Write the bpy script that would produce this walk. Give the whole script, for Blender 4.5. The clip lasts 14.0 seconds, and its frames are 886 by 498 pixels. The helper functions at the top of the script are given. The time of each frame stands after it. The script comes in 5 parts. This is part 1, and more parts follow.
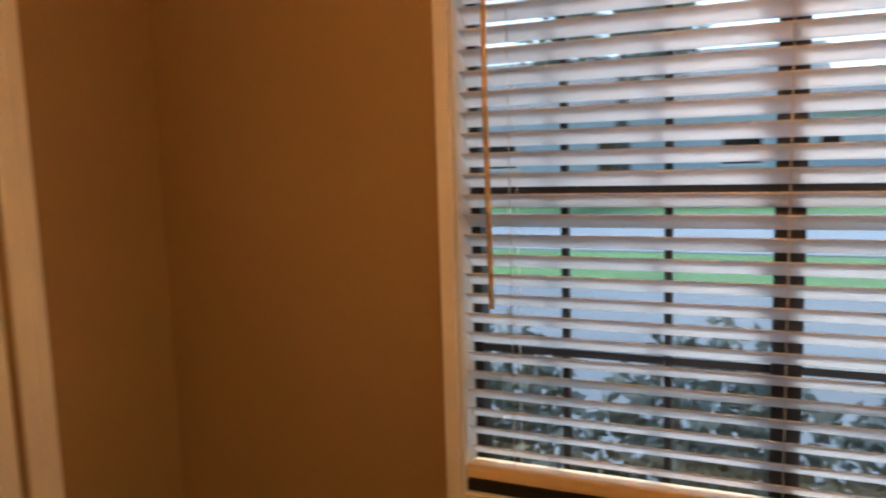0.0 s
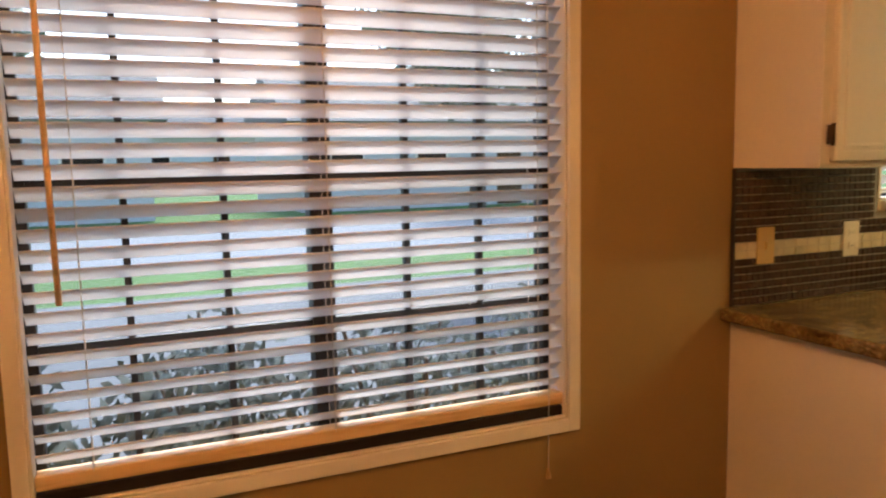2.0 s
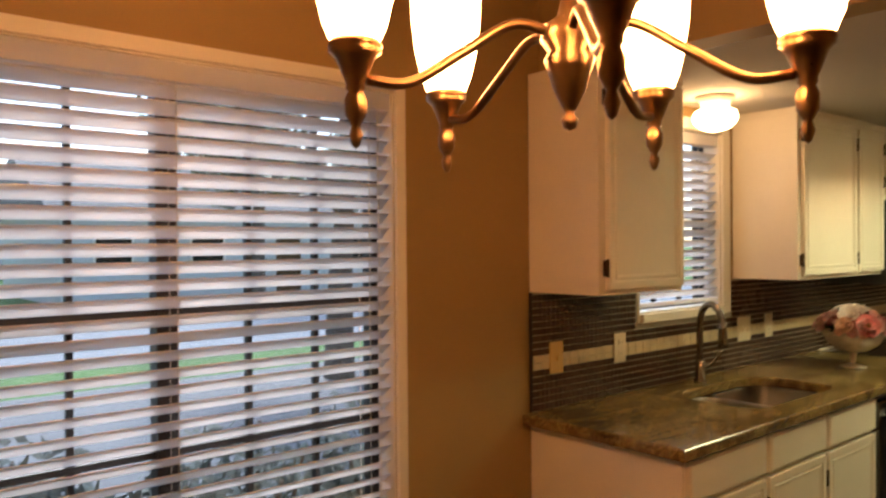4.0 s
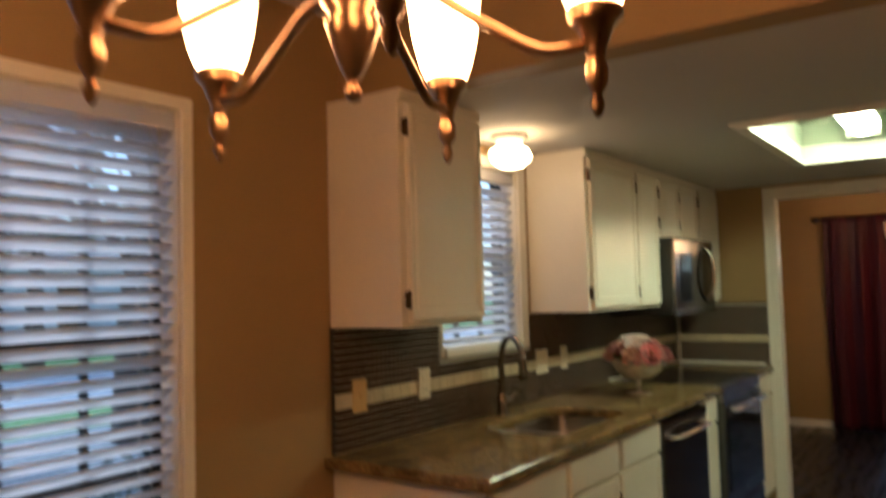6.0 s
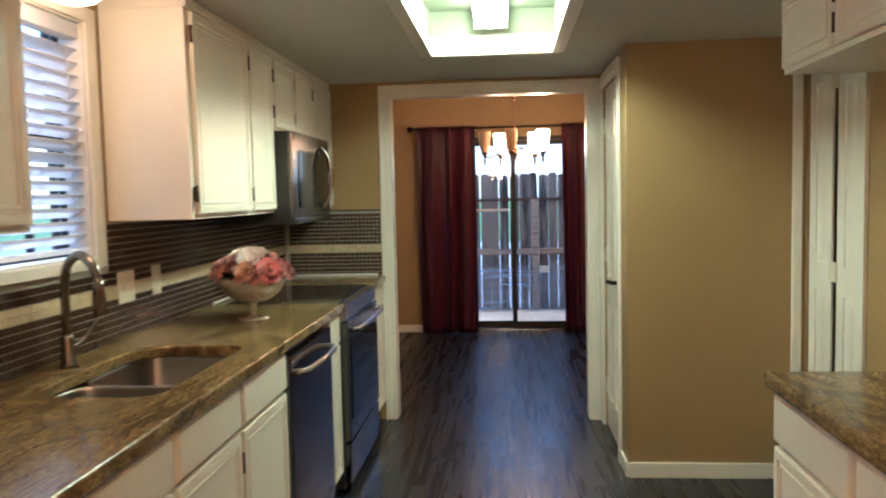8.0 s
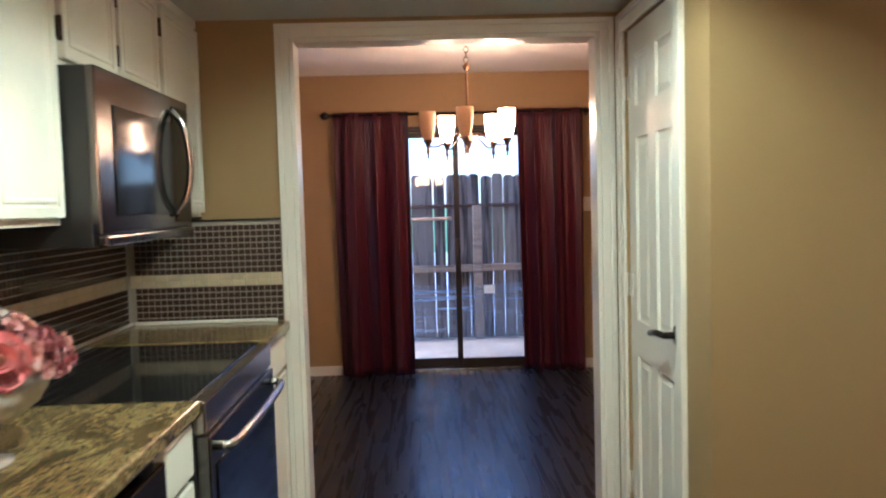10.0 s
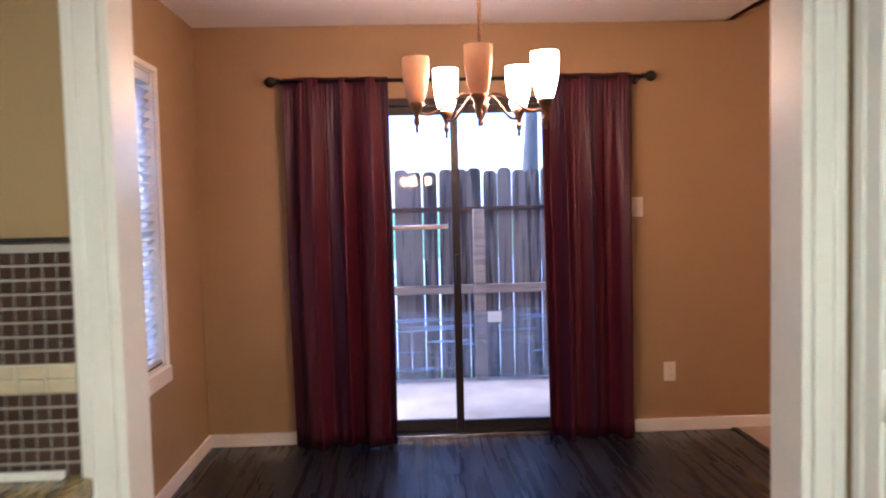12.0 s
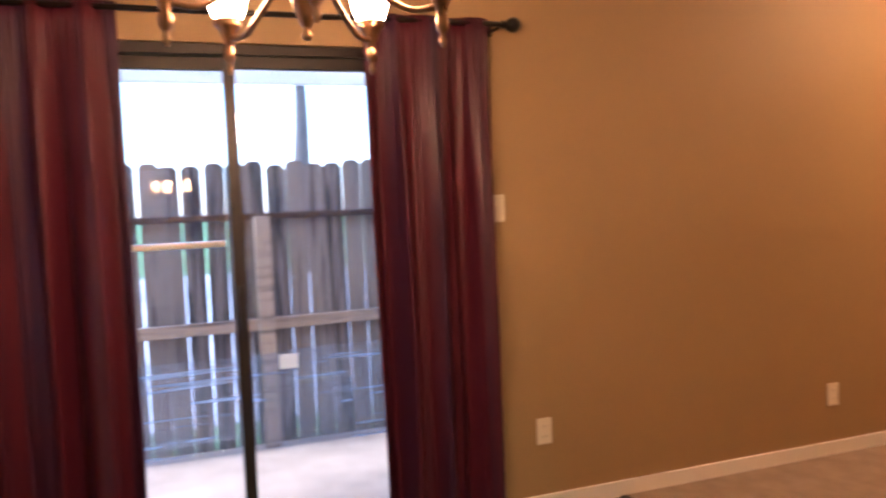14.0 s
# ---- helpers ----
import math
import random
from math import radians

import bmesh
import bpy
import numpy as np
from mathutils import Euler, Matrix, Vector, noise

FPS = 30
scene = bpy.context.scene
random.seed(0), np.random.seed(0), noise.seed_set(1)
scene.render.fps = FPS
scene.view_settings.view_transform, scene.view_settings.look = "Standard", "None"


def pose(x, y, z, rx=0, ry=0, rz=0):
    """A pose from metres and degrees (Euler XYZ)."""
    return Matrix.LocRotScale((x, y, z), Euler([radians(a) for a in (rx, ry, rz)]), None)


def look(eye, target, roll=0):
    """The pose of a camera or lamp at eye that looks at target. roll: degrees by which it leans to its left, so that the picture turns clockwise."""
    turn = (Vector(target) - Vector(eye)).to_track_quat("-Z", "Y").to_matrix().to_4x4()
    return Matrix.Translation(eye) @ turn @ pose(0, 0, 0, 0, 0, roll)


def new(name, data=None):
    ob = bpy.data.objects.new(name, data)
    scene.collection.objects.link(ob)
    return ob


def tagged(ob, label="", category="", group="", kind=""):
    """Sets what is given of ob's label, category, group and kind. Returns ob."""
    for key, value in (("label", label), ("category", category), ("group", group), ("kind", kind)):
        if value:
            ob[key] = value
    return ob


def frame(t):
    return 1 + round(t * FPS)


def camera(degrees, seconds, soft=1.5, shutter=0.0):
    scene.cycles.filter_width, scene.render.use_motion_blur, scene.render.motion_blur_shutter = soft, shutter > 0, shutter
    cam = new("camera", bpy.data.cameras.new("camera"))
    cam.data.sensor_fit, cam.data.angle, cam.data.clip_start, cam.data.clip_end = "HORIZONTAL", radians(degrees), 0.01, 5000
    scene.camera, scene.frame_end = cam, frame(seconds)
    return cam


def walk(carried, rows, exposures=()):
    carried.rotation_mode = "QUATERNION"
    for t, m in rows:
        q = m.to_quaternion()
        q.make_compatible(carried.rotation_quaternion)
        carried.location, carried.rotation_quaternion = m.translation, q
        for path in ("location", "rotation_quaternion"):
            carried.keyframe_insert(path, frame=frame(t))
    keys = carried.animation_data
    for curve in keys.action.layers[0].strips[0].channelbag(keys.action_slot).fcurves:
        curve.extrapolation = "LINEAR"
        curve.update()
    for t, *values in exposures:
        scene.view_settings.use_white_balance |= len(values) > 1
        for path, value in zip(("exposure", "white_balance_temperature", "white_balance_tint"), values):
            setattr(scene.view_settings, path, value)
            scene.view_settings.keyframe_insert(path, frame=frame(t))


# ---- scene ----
cam = camera(60.1, 14.0, 2.1, 0.5)
PATH = [
    (0, (0.679, 0.44, 1.458), (-0.122, 2.256, 1.207), -1.8),
    (0.5, (0.456, 0.437, 1.465), (0.212, 2.404, 1.196), -1.4),
    (1, (0.299, 0.402, 1.451), (0.703, 2.344, 1.198), -0.9),
    (1.5, (0.236, 0.31, 1.396), (0.914, 2.177, 1.166), -1.1),
    (2, (0.209, 0.204, 1.404), (1.007, 2.024, 1.173), -1.1),
    (2.5, (0.135, 0.14, 1.406), (1.028, 1.914, 1.174), -0.9),
    (3, (0.026, 0.094, 1.458), (1.061, 1.793, 1.252), -1.1),
    (3.5, (-0.04, 0.107, 1.535), (1.144, 1.714, 1.41), -1.1),
    (5.8, (0.007, 0.138, 1.49), (1.584, 1.345, 1.723), -1.5),
    (6, (0.048, 0.165, 1.473), (1.679, 1.315, 1.586), -1.5),
    (6.2, (0.097, 0.22, 1.463), (1.776, 1.307, 1.48), -1.4),
    (6.5, (0.178, 0.3, 1.442), (1.907, 1.302, 1.358), -1.4),
    (7, (0.287, 0.392, 1.425), (2.123, 1.177, 1.303), -1.4),
    (7.5, (0.442, 0.497, 1.421), (2.4, 0.884, 1.289), -1.3),
    (8, (0.75, 0.576, 1.425), (2.738, 0.745, 1.287), -1.3),
    (8.5, (1.113, 0.646, 1.425), (3.106, 0.757, 1.287), -1.3),
    (9, (1.504, 0.704, 1.401), (3.499, 0.742, 1.264), -1.5),
    (9.2, (1.694, 0.741, 1.389), (3.69, 0.745, 1.26), -1.4),
    (11.3, (3.562, 0.824, 1.392), (5.557, 0.744, 1.278), -1.4),
    (11.5, (3.739, 0.814, 1.387), (5.734, 0.731, 1.275), -1.2),
    (12, (4.199, 0.792, 1.388), (6.194, 0.705, 1.276), -1.4),
    (12.5, (4.621, 0.82, 1.392), (6.616, 0.722, 1.281), -1.3),
    (13, (5.016, 0.801, 1.381), (7.01, 0.679, 1.279), -1.4),
    (13.5, (5.4, 0.777, 1.371), (7.369, 0.439, 1.269), -1.6),
    (14, (5.696, 0.774, 1.373), (7.574, 0.095, 1.262), -2.4),
]
walk(cam, [(t, look(eye, target, roll)) for t, eye, target, roll in PATH], [(0.0, 1.25, 5900, 4), (0.8, 1.0, 6000, 3), (1.5, 1.38, 6400, 6), (2.5, 1.64, 6800, 14), (3.3, 1.56, 6900, 14), (5.8, 0.95, 5200, 6), (6.5, 1.82, 5200, 6), (7.0, 1.98, 4950, 8), (7.5, 1.86, 4800, 10), (9.0, 2.02, 4500, 12), (11.3, 2.05, 4500, 26), (12.0, 2.38, 4500, 27), (12.5, 2.5, 4200, 22), (13.3, 2.48, 4600, 21), (14.0, 2.62, 5100, 23)])

# ---- world, sun ----
world = bpy.data.worlds.new("sky")
scene.world = world
world.use_nodes = True
wn = world.node_tree
sky = wn.nodes.new("ShaderNodeTexSky")
sky.sky_type, sky.sun_disc = "NISHITA", False
sky.sun_elevation, sky.sun_rotation = radians(51), radians(17)
sky.air_density, sky.dust_density, sky.ozone_density = 1.0, 1.0, 2.0
wn.nodes["Background"].inputs["Strength"].default_value = 0.15
wn.links.new(sky.outputs[0], wn.nodes["Background"].inputs["Color"])
sun = new("sun", bpy.data.lights.new("sun", "SUN"))
sun.data.energy, sun.data.angle, sun.data.color = 2.2, radians(20), (1.0, 0.985, 0.96)
sun.matrix_basis = look((3, 10, 13), (0, 0, 0))

WARM = (1.0, 0.54, 0.20)
AMBER = (1.0, 0.43, 0.14)
COOL = (1.0, 0.96, 0.52)

# ---- plan ----
YW = 2.0            # inner face of the window wall
XN = -0.82          # end wall of the breakfast nook
XB = 2.03           # bulkhead between nook and kitchen
XD, XD2 = 5.55, 5.67  # wall with the cased opening
XF = 8.70           # far wall of the dining room
YR = -0.85          # right wall of the kitchen
XP = 4.56           # pantry return wall
YP = -0.006         # closet wall
ZK, ZH = 2.14, 2.44  # kitchen and high ceilings
YC = -1.14          # where the dark planks end
TH = 0.15


# ---- materials ----
def shader(name):
    m = bpy.data.materials.new(name)
    m.use_nodes = True
    nt = m.node_tree
    return m, nt, nt.nodes["Principled BSDF"]


def node(nt, kind, **values):
    n = nt.nodes.new(kind)
    for k, v in values.items():
        n.inputs[k.replace("_", " ")].default_value = v
    return n


def coords(nt, scale=(1, 1, 1)):
    g = nt.nodes.new("ShaderNodeNewGeometry")
    mp = nt.nodes.new("ShaderNodeMapping")
    mp.inputs["Scale"].default_value = scale
    nt.links.new(g.outputs["Position"], mp.inputs["Vector"])
    return mp.outputs[0]


def ramp(nt, fac, stops):
    r = nt.nodes.new("ShaderNodeValToRGB")
    while len(r.color_ramp.elements) < len(stops):
        r.color_ramp.elements.new(0.5)
    for e, (p, c) in zip(r.color_ramp.elements, stops):
        e.position, e.color = p, (*c, 1)
    nt.links.new(fac, r.inputs[0])
    return r.outputs[0]


def bump(nt, b, height, strength, distance):
    n = nt.nodes.new("ShaderNodeBump")
    n.inputs["Strength"].default_value, n.inputs["Distance"].default_value = strength, distance
    nt.links.new(height, n.inputs["Height"])
    nt.links.new(n.outputs[0], b.inputs["Normal"])


def tint(c, k):
    return tuple(min(1.0, v * k) for v in c)


def plain(name, color, rough=0.5, metal=0.0, fine=60.0, coarse=3.0, vary=0.08, relief=0.1, depth=0.002, stretch=(1, 1, 1), coat=0.0, each=0.0):
    """A surface with coarse and fine variation of colour and roughness and a fine relief."""
    m, nt, b = shader(name)
    v = coords(nt, stretch)
    n1, n2 = node(nt, "ShaderNodeTexNoise", Scale=coarse, Detail=4.0), node(nt, "ShaderNodeTexNoise", Scale=fine, Detail=3.0)
    nt.links.new(v, n1.inputs["Vector"]), nt.links.new(v, n2.inputs["Vector"])
    add = nt.nodes.new("ShaderNodeMath")
    add.operation = "MULTIPLY_ADD"
    add.inputs[1].default_value = 0.4
    nt.links.new(n2.outputs["Fac"], add.inputs[0]), nt.links.new(n1.outputs["Fac"], add.inputs[2])
    fac = add.outputs[0]
    if each:
        oi = nt.nodes.new("ShaderNodeObjectInfo")
        a2 = nt.nodes.new("ShaderNodeMath")
        a2.operation = "MULTIPLY_ADD"
        a2.inputs[1].default_value = each
        nt.links.new(oi.outputs["Random"], a2.inputs[0]), nt.links.new(fac, a2.inputs[2])
        fac = a2.outputs[0]
    col = ramp(nt, fac, [(0.4, tint(color, 1 - vary)), (1.0 + 0.0 * each, tint(color, 1 + vary))])
    nt.links.new(col, b.inputs["Base Color"])
    mr = nt.nodes.new("ShaderNodeMapRange")
    mr.inputs["To Min"].default_value, mr.inputs["To Max"].default_value = max(0.02, rough - 0.07), min(1, rough + 0.07)
    nt.links.new(n1.outputs["Fac"], mr.inputs["Value"])
    nt.links.new(mr.outputs[0], b.inputs["Roughness"])
    b.inputs["Metallic"].default_value = metal
    b.inputs["Coat Weight"].default_value = coat
    if relief:
        bump(nt, b, n2.outputs["Fac"], relief, depth)
    return m


def glow(name, color, strength, base=(0.8, 0.8, 0.8)):
    m, nt, b = shader(name)
    b.inputs["Base Color"].default_value = (*base, 1)
    b.inputs["Roughness"].default_value = 0.3
    b.inputs["Emission Color"].default_value = (*color, 1)
    b.inputs["Emission Strength"].default_value = strength
    return m


def glass(name, color=(0.95, 0.98, 1.0), edge=0.45):
    """Thin clear glass whose gloss grows towards the grazing angle, alike from both sides."""
    m = bpy.data.materials.new(name)
    m.use_nodes = True
    nt = m.node_tree
    nt.nodes.clear()
    out, mix = nt.nodes.new("ShaderNodeOutputMaterial"), nt.nodes.new("ShaderNodeMixShader")
    tr, gl, lw = nt.nodes.new("ShaderNodeBsdfTransparent"), nt.nodes.new("ShaderNodeBsdfGlossy"), nt.nodes.new("ShaderNodeLayerWeight")
    tr.inputs[0].default_value = (*color, 1)
    gl.inputs["Roughness"].default_value = 0.02
    lw.inputs["Blend"].default_value = 0.5
    steep, gain = nt.nodes.new("ShaderNodeMath"), nt.nodes.new("ShaderNodeMath")
    steep.operation, gain.operation = "POWER", "MULTIPLY_ADD"
    steep.inputs[1].default_value, gain.inputs[1].default_value, gain.inputs[2].default_value = 5.0, edge, 0.03
    nt.links.new(lw.outputs["Facing"], steep.inputs[0]), nt.links.new(steep.outputs[0], gain.inputs[0]), nt.links.new(gain.outputs[0], mix.inputs[0])
    nt.links.new(tr.outputs[0], mix.inputs[1]), nt.links.new(gl.outputs[0], mix.inputs[2]), nt.links.new(mix.outputs[0], out.inputs[0])
    return m


def granite_mat():
    """Polished golden-brown granite with drifting veins, grains and dark flecks."""
    m, nt, b = shader("granite")
    v = coords(nt, (0.55, 1.3, 1.3))
    drift = node(nt, "ShaderNodeTexNoise", Scale=6.0, Detail=6.0, Distortion=1.6, Roughness=0.62)
    grain = node(nt, "ShaderNodeTexNoise", Scale=95.0, Detail=5.0, Distortion=0.4, Roughness=0.75)
    crystal = node(nt, "ShaderNodeTexVoronoi", Scale=210.0)
    for n in (drift, grain, crystal):
        nt.links.new(v, n.inputs["Vector"])
    base = ramp(nt, drift.outputs["Fac"], [(0.34, (0.085, 0.054, 0.025)), (0.46, (0.19, 0.128, 0.052)), (0.56, (0.31, 0.23, 0.098)), (0.70, (0.17, 0.112, 0.048))])
    spots = ramp(nt, grain.outputs["Fac"], [(0.33, (0.20, 0.17, 0.14)), (0.44, (0.66, 0.61, 0.54)), (0.55, (1.0, 0.98, 0.92)), (0.68, (1.9, 1.8, 1.55))])
    out = base
    for other, k in ((spots, 0.85), (crystal.outputs["Color"], 0.22)):
        mx = nt.nodes.new("ShaderNodeMix")
        mx.data_type, mx.blend_type = "RGBA", "MULTIPLY"
        mx.inputs["Factor"].default_value = k
        nt.links.new(out, mx.inputs["A"]), nt.links.new(other, mx.inputs["B"])
        out = mx.outputs["Result"]
    nt.links.new(out, b.inputs["Base Color"])
    b.inputs["Roughness"].default_value = 0.16
    return m


def wood_mat(name, light, dark, rough=0.45, along=(2, 40, 40), each=0.0):
    m, nt, b = shader(name)
    v = coords(nt, along)
    n1 = node(nt, "ShaderNodeTexNoise", Scale=1.0, Detail=6.0, Distortion=0.6)
    n2 = node(nt, "ShaderNodeTexNoise", Scale=6.0, Detail=3.0)
    nt.links.new(v, n1.inputs["Vector"]), nt.links.new(v, n2.inputs["Vector"])
    fac = n1.outputs["Fac"]
    if each:
        oi, sh = nt.nodes.new("ShaderNodeObjectInfo"), nt.nodes.new("ShaderNodeMath")
        sh.operation = "MULTIPLY_ADD"
        sh.inputs[1].default_value = each
        low = nt.nodes.new("ShaderNodeMath")
        low.inputs[1].default_value = -each / 2
        nt.links.new(fac, low.inputs[0]), nt.links.new(oi.outputs["Random"], sh.inputs[0]), nt.links.new(low.outputs[0], sh.inputs[2])
        fac = sh.outputs[0]
    nt.links.new(ramp(nt, fac, [(0.3, dark), (0.5, light), (0.75, tint(light, 1.1))]), b.inputs["Base Color"])
    b.inputs["Roughness"].default_value = rough
    bump(nt, b, n2.outputs["Fac"], 0.15, 0.001)
    return m


def plank_mat():
    m, nt, b = shader("plank")
    oi = nt.nodes.new("ShaderNodeObjectInfo")
    g = nt.nodes.new("ShaderNodeNewGeometry")
    mp = nt.nodes.new("ShaderNodeMapping")
    mp.inputs["Scale"].default_value = (1.2, 20, 1)
    add = nt.nodes.new("ShaderNodeVectorMath")
    add.operation = "MULTIPLY_ADD"
    add.inputs[1].default_value = (7.0, 13.0, 0)
    nt.links.new(oi.outputs["Random"], add.inputs[0]), nt.links.new(g.outputs["Position"], add.inputs[2])
    nt.links.new(add.outputs[0], mp.inputs["Vector"])
    n1 = node(nt, "ShaderNodeTexNoise", Scale=1.0, Detail=7.0, Distortion=0.6)
    n2 = node(nt, "ShaderNodeTexNoise", Scale=5.0, Detail=4.0)
    nt.links.new(mp.outputs[0], n1.inputs["Vector"]), nt.links.new(mp.outputs[0], n2.inputs["Vector"])
    grain = ramp(nt, n1.outputs["Fac"], [(0.32, (0.0055, 0.0066, 0.009)), (0.52, (0.010, 0.012, 0.016)), (0.72, (0.022, 0.0262, 0.034))])
    shade = ramp(nt, oi.outputs["Random"], [(0, (0.75, 0.76, 0.77)), (1, (1.2, 1.2, 1.2))])
    mx = nt.nodes.new("ShaderNodeMix")
    mx.data_type, mx.blend_type = "RGBA", "MULTIPLY"
    mx.inputs["Factor"].default_value = 1.0
    nt.links.new(grain, mx.inputs["A"]), nt.links.new(shade, mx.inputs["B"])
    nt.links.new(mx.outputs["Result"], b.inputs["Base Color"])
    mr = nt.nodes.new("ShaderNodeMapRange")
    mr.inputs["To Min"].default_value, mr.inputs["To Max"].default_value = 0.42, 0.50
    nt.links.new(n1.outputs["Fac"], mr.inputs["Value"]), nt.links.new(mr.outputs[0], b.inputs["Roughness"])
    b.inputs["Coat Weight"].default_value = 0.75
    cr = nt.nodes.new("ShaderNodeMapRange")
    cr.inputs["From Min"].default_value, cr.inputs["From Max"].default_value = 0.3, 0.7
    cr.inputs["To Min"].default_value, cr.inputs["To Max"].default_value = 0.20, 0.38
    nt.links.new(n1.outputs["Fac"], cr.inputs["Value"]), nt.links.new(cr.outputs[0], b.inputs["Coat Roughness"])
    b.inputs["Specular IOR Level"].default_value = 0.1
    bump(nt, b, n2.outputs["Fac"], 0.5, 0.0015)
    return m


def curtain_mat():
    m, nt, b = shader("curtain_fabric")
    uv = nt.nodes.new("ShaderNodeUVMap")
    uv.uv_map = "UVMap"
    mp = nt.nodes.new("ShaderNodeMapping")
    mp.inputs["Scale"].default_value = (5.5, 0.02, 1)
    nt.links.new(uv.outputs[0], mp.inputs["Vector"])
    st = node(nt, "ShaderNodeTexNoise", Scale=1.0, Detail=2.0, Roughness=0.5)
    nt.links.new(mp.outputs[0], st.inputs["Vector"])
    weave = node(nt, "ShaderNodeTexNoise", Scale=900.0, Detail=1.0)
    nt.links.new(coords(nt, (1, 1, 0.2)), weave.inputs["Vector"])
    nt.links.new(ramp(nt, st.outputs["Fac"], [(0.36, (0.024, 0.008, 0.028)), (0.45, (0.040, 0.008, 0.021)), (0.52, (0.056, 0.007, 0.015)), (0.60, (0.062, 0.007, 0.014)), (0.70, (0.042, 0.008, 0.019))]), b.inputs["Base Color"])
    b.inputs["Roughness"].default_value = 0.44
    b.inputs["Specular IOR Level"].default_value = 0.28
    bump(nt, b, weave.outputs["Fac"], 0.1, 0.0006)
    return m


def leaf_mat(name, a, c):
    m, nt, b = shader(name)
    g = nt.nodes.new("ShaderNodeNewGeometry")
    nt.links.new(ramp(nt, g.outputs["Random Per Island"], [(0, a), (1, c)]), b.inputs["Base Color"])
    b.inputs["Roughness"].default_value = 0.5
    return m


M_WALL = plain("tan_wall_paint", (0.325, 0.215, 0.086), 0.6, fine=160, coarse=1.2, vary=0.05, relief=0.16, depth=0.003)
# Two ceiling tones: darker over kitchen and nook, lighter over dining and living.
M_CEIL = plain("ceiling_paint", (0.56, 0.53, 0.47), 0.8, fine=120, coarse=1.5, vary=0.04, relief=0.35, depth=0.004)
M_CEILW = plain("lighter_ceiling_tone", (0.76, 0.73, 0.70), 0.8, fine=120, coarse=1.5, vary=0.03, relief=0.25, depth=0.003)
M_TRIM = plain("white_trim_paint", (0.78, 0.74, 0.66), 0.32, fine=90, coarse=4, vary=0.05, relief=0.06)
M_CAB = plain("cream_cabinet_paint", (0.80, 0.75, 0.65), 0.34, fine=70, coarse=3, vary=0.045, relief=0.08, depth=0.0015)
M_GROOVE = plain("cabinet_gap", (0.25, 0.17, 0.10), 0.7)
M_SLAT = plain("blind_slat", (0.80, 0.78, 0.76), 0.4, fine=40, coarse=3, vary=0.04, relief=0.05)
sn = M_SLAT.node_tree
mixer, thin = sn.nodes.new("ShaderNodeMixShader"), sn.nodes.new("ShaderNodeBsdfTranslucent")
thin.inputs[0].default_value, mixer.inputs[0].default_value = (0.88, 0.87, 0.87, 1), 0.48
sn.links.new(sn.nodes["Principled BSDF"].outputs[0], mixer.inputs[1]), sn.links.new(thin.outputs[0], mixer.inputs[2])
sn.links.new(mixer.outputs[0], sn.nodes["Material Output"].inputs[0])
M_PINE = wood_mat("pine", (0.76, 0.55, 0.30), (0.52, 0.31, 0.13), along=(3, 50, 30))
M_BRONZE = plain("bronze_aluminium", (0.018, 0.014, 0.012), 0.42, 0.3, vary=0.2)
M_CORD = plain("cord", (0.75, 0.70, 0.62), 0.8)
M_GLASS = glass("window_glass")
# Door glass with a faint bluish veil mixed in for daylight glare and reflection.
M_HAZED = glass("hazed_glass")
dn = M_HAZED.node_tree
last, veil = dn.nodes.new("ShaderNodeMixShader"), dn.nodes.new("ShaderNodeBsdfTranslucent")
veil.inputs[0].default_value, last.inputs[0].default_value = (0.75, 0.84, 1.0, 1), 0.012
dn.links.new(dn.nodes["Mix Shader"].outputs[0], last.inputs[1]), dn.links.new(veil.outputs[0], last.inputs[2])
dn.links.new(last.outputs[0], dn.nodes["Material Output"].inputs[0])
M_GRAN = granite_mat()
M_STEEL = plain("stainless_steel", (0.125, 0.122, 0.12), 0.17, 1.0, fine=200, coarse=2, vary=0.06, relief=0.0, stretch=(1, 1, 4))
M_STEEL_H = plain("brushed_steel", (0.36, 0.34, 0.32), 0.30, 1.0, fine=200, coarse=2, vary=0.06, relief=0.0, stretch=(4, 4, 1))
M_CHROME = plain("satin_nickel", (0.34, 0.32, 0.30), 0.22, 1.0, vary=0.05, relief=0.0)
M_NICKEL = plain("dark_brushed_nickel", (0.21, 0.18, 0.155), 0.24, 1.0, vary=0.08, relief=0.0)
M_BLACKGL = plain("black_glass", (0.012, 0.012, 0.013), 0.05, 0.0, vary=0.1, relief=0.0)
M_BLACKGL.node_tree.nodes["Principled BSDF"].inputs["Specular IOR Level"].default_value = 0.14
M_DARK = plain("dark_plastic", (0.02, 0.02, 0.02), 0.4)
M_BRASS = plain("antique_brass", (0.27, 0.165, 0.085), 0.3, 1.0, fine=50, coarse=20, vary=0.25, relief=0.1, depth=0.001)
M_HINGE = plain("dark_bronze_hinge", (0.07, 0.04, 0.02), 0.4, 0.8, vary=0.2)
M_HANDLE = plain("oil_rubbed_bronze", (0.03, 0.024, 0.02), 0.35, 0.9, vary=0.2)
M_TILE = plain("brown_glass_tile", (0.050, 0.030, 0.022), 0.16, 0.0, fine=40, coarse=14, vary=0.35, relief=0.05, each=0.35)
M_ACCENT = plain("travertine_tile", (0.52, 0.44, 0.28), 0.35, fine=50, coarse=18, vary=0.22, relief=0.15, each=0.3)
M_GROUT = plain("grout", (0.38, 0.345, 0.285), 0.85, vary=0.12)
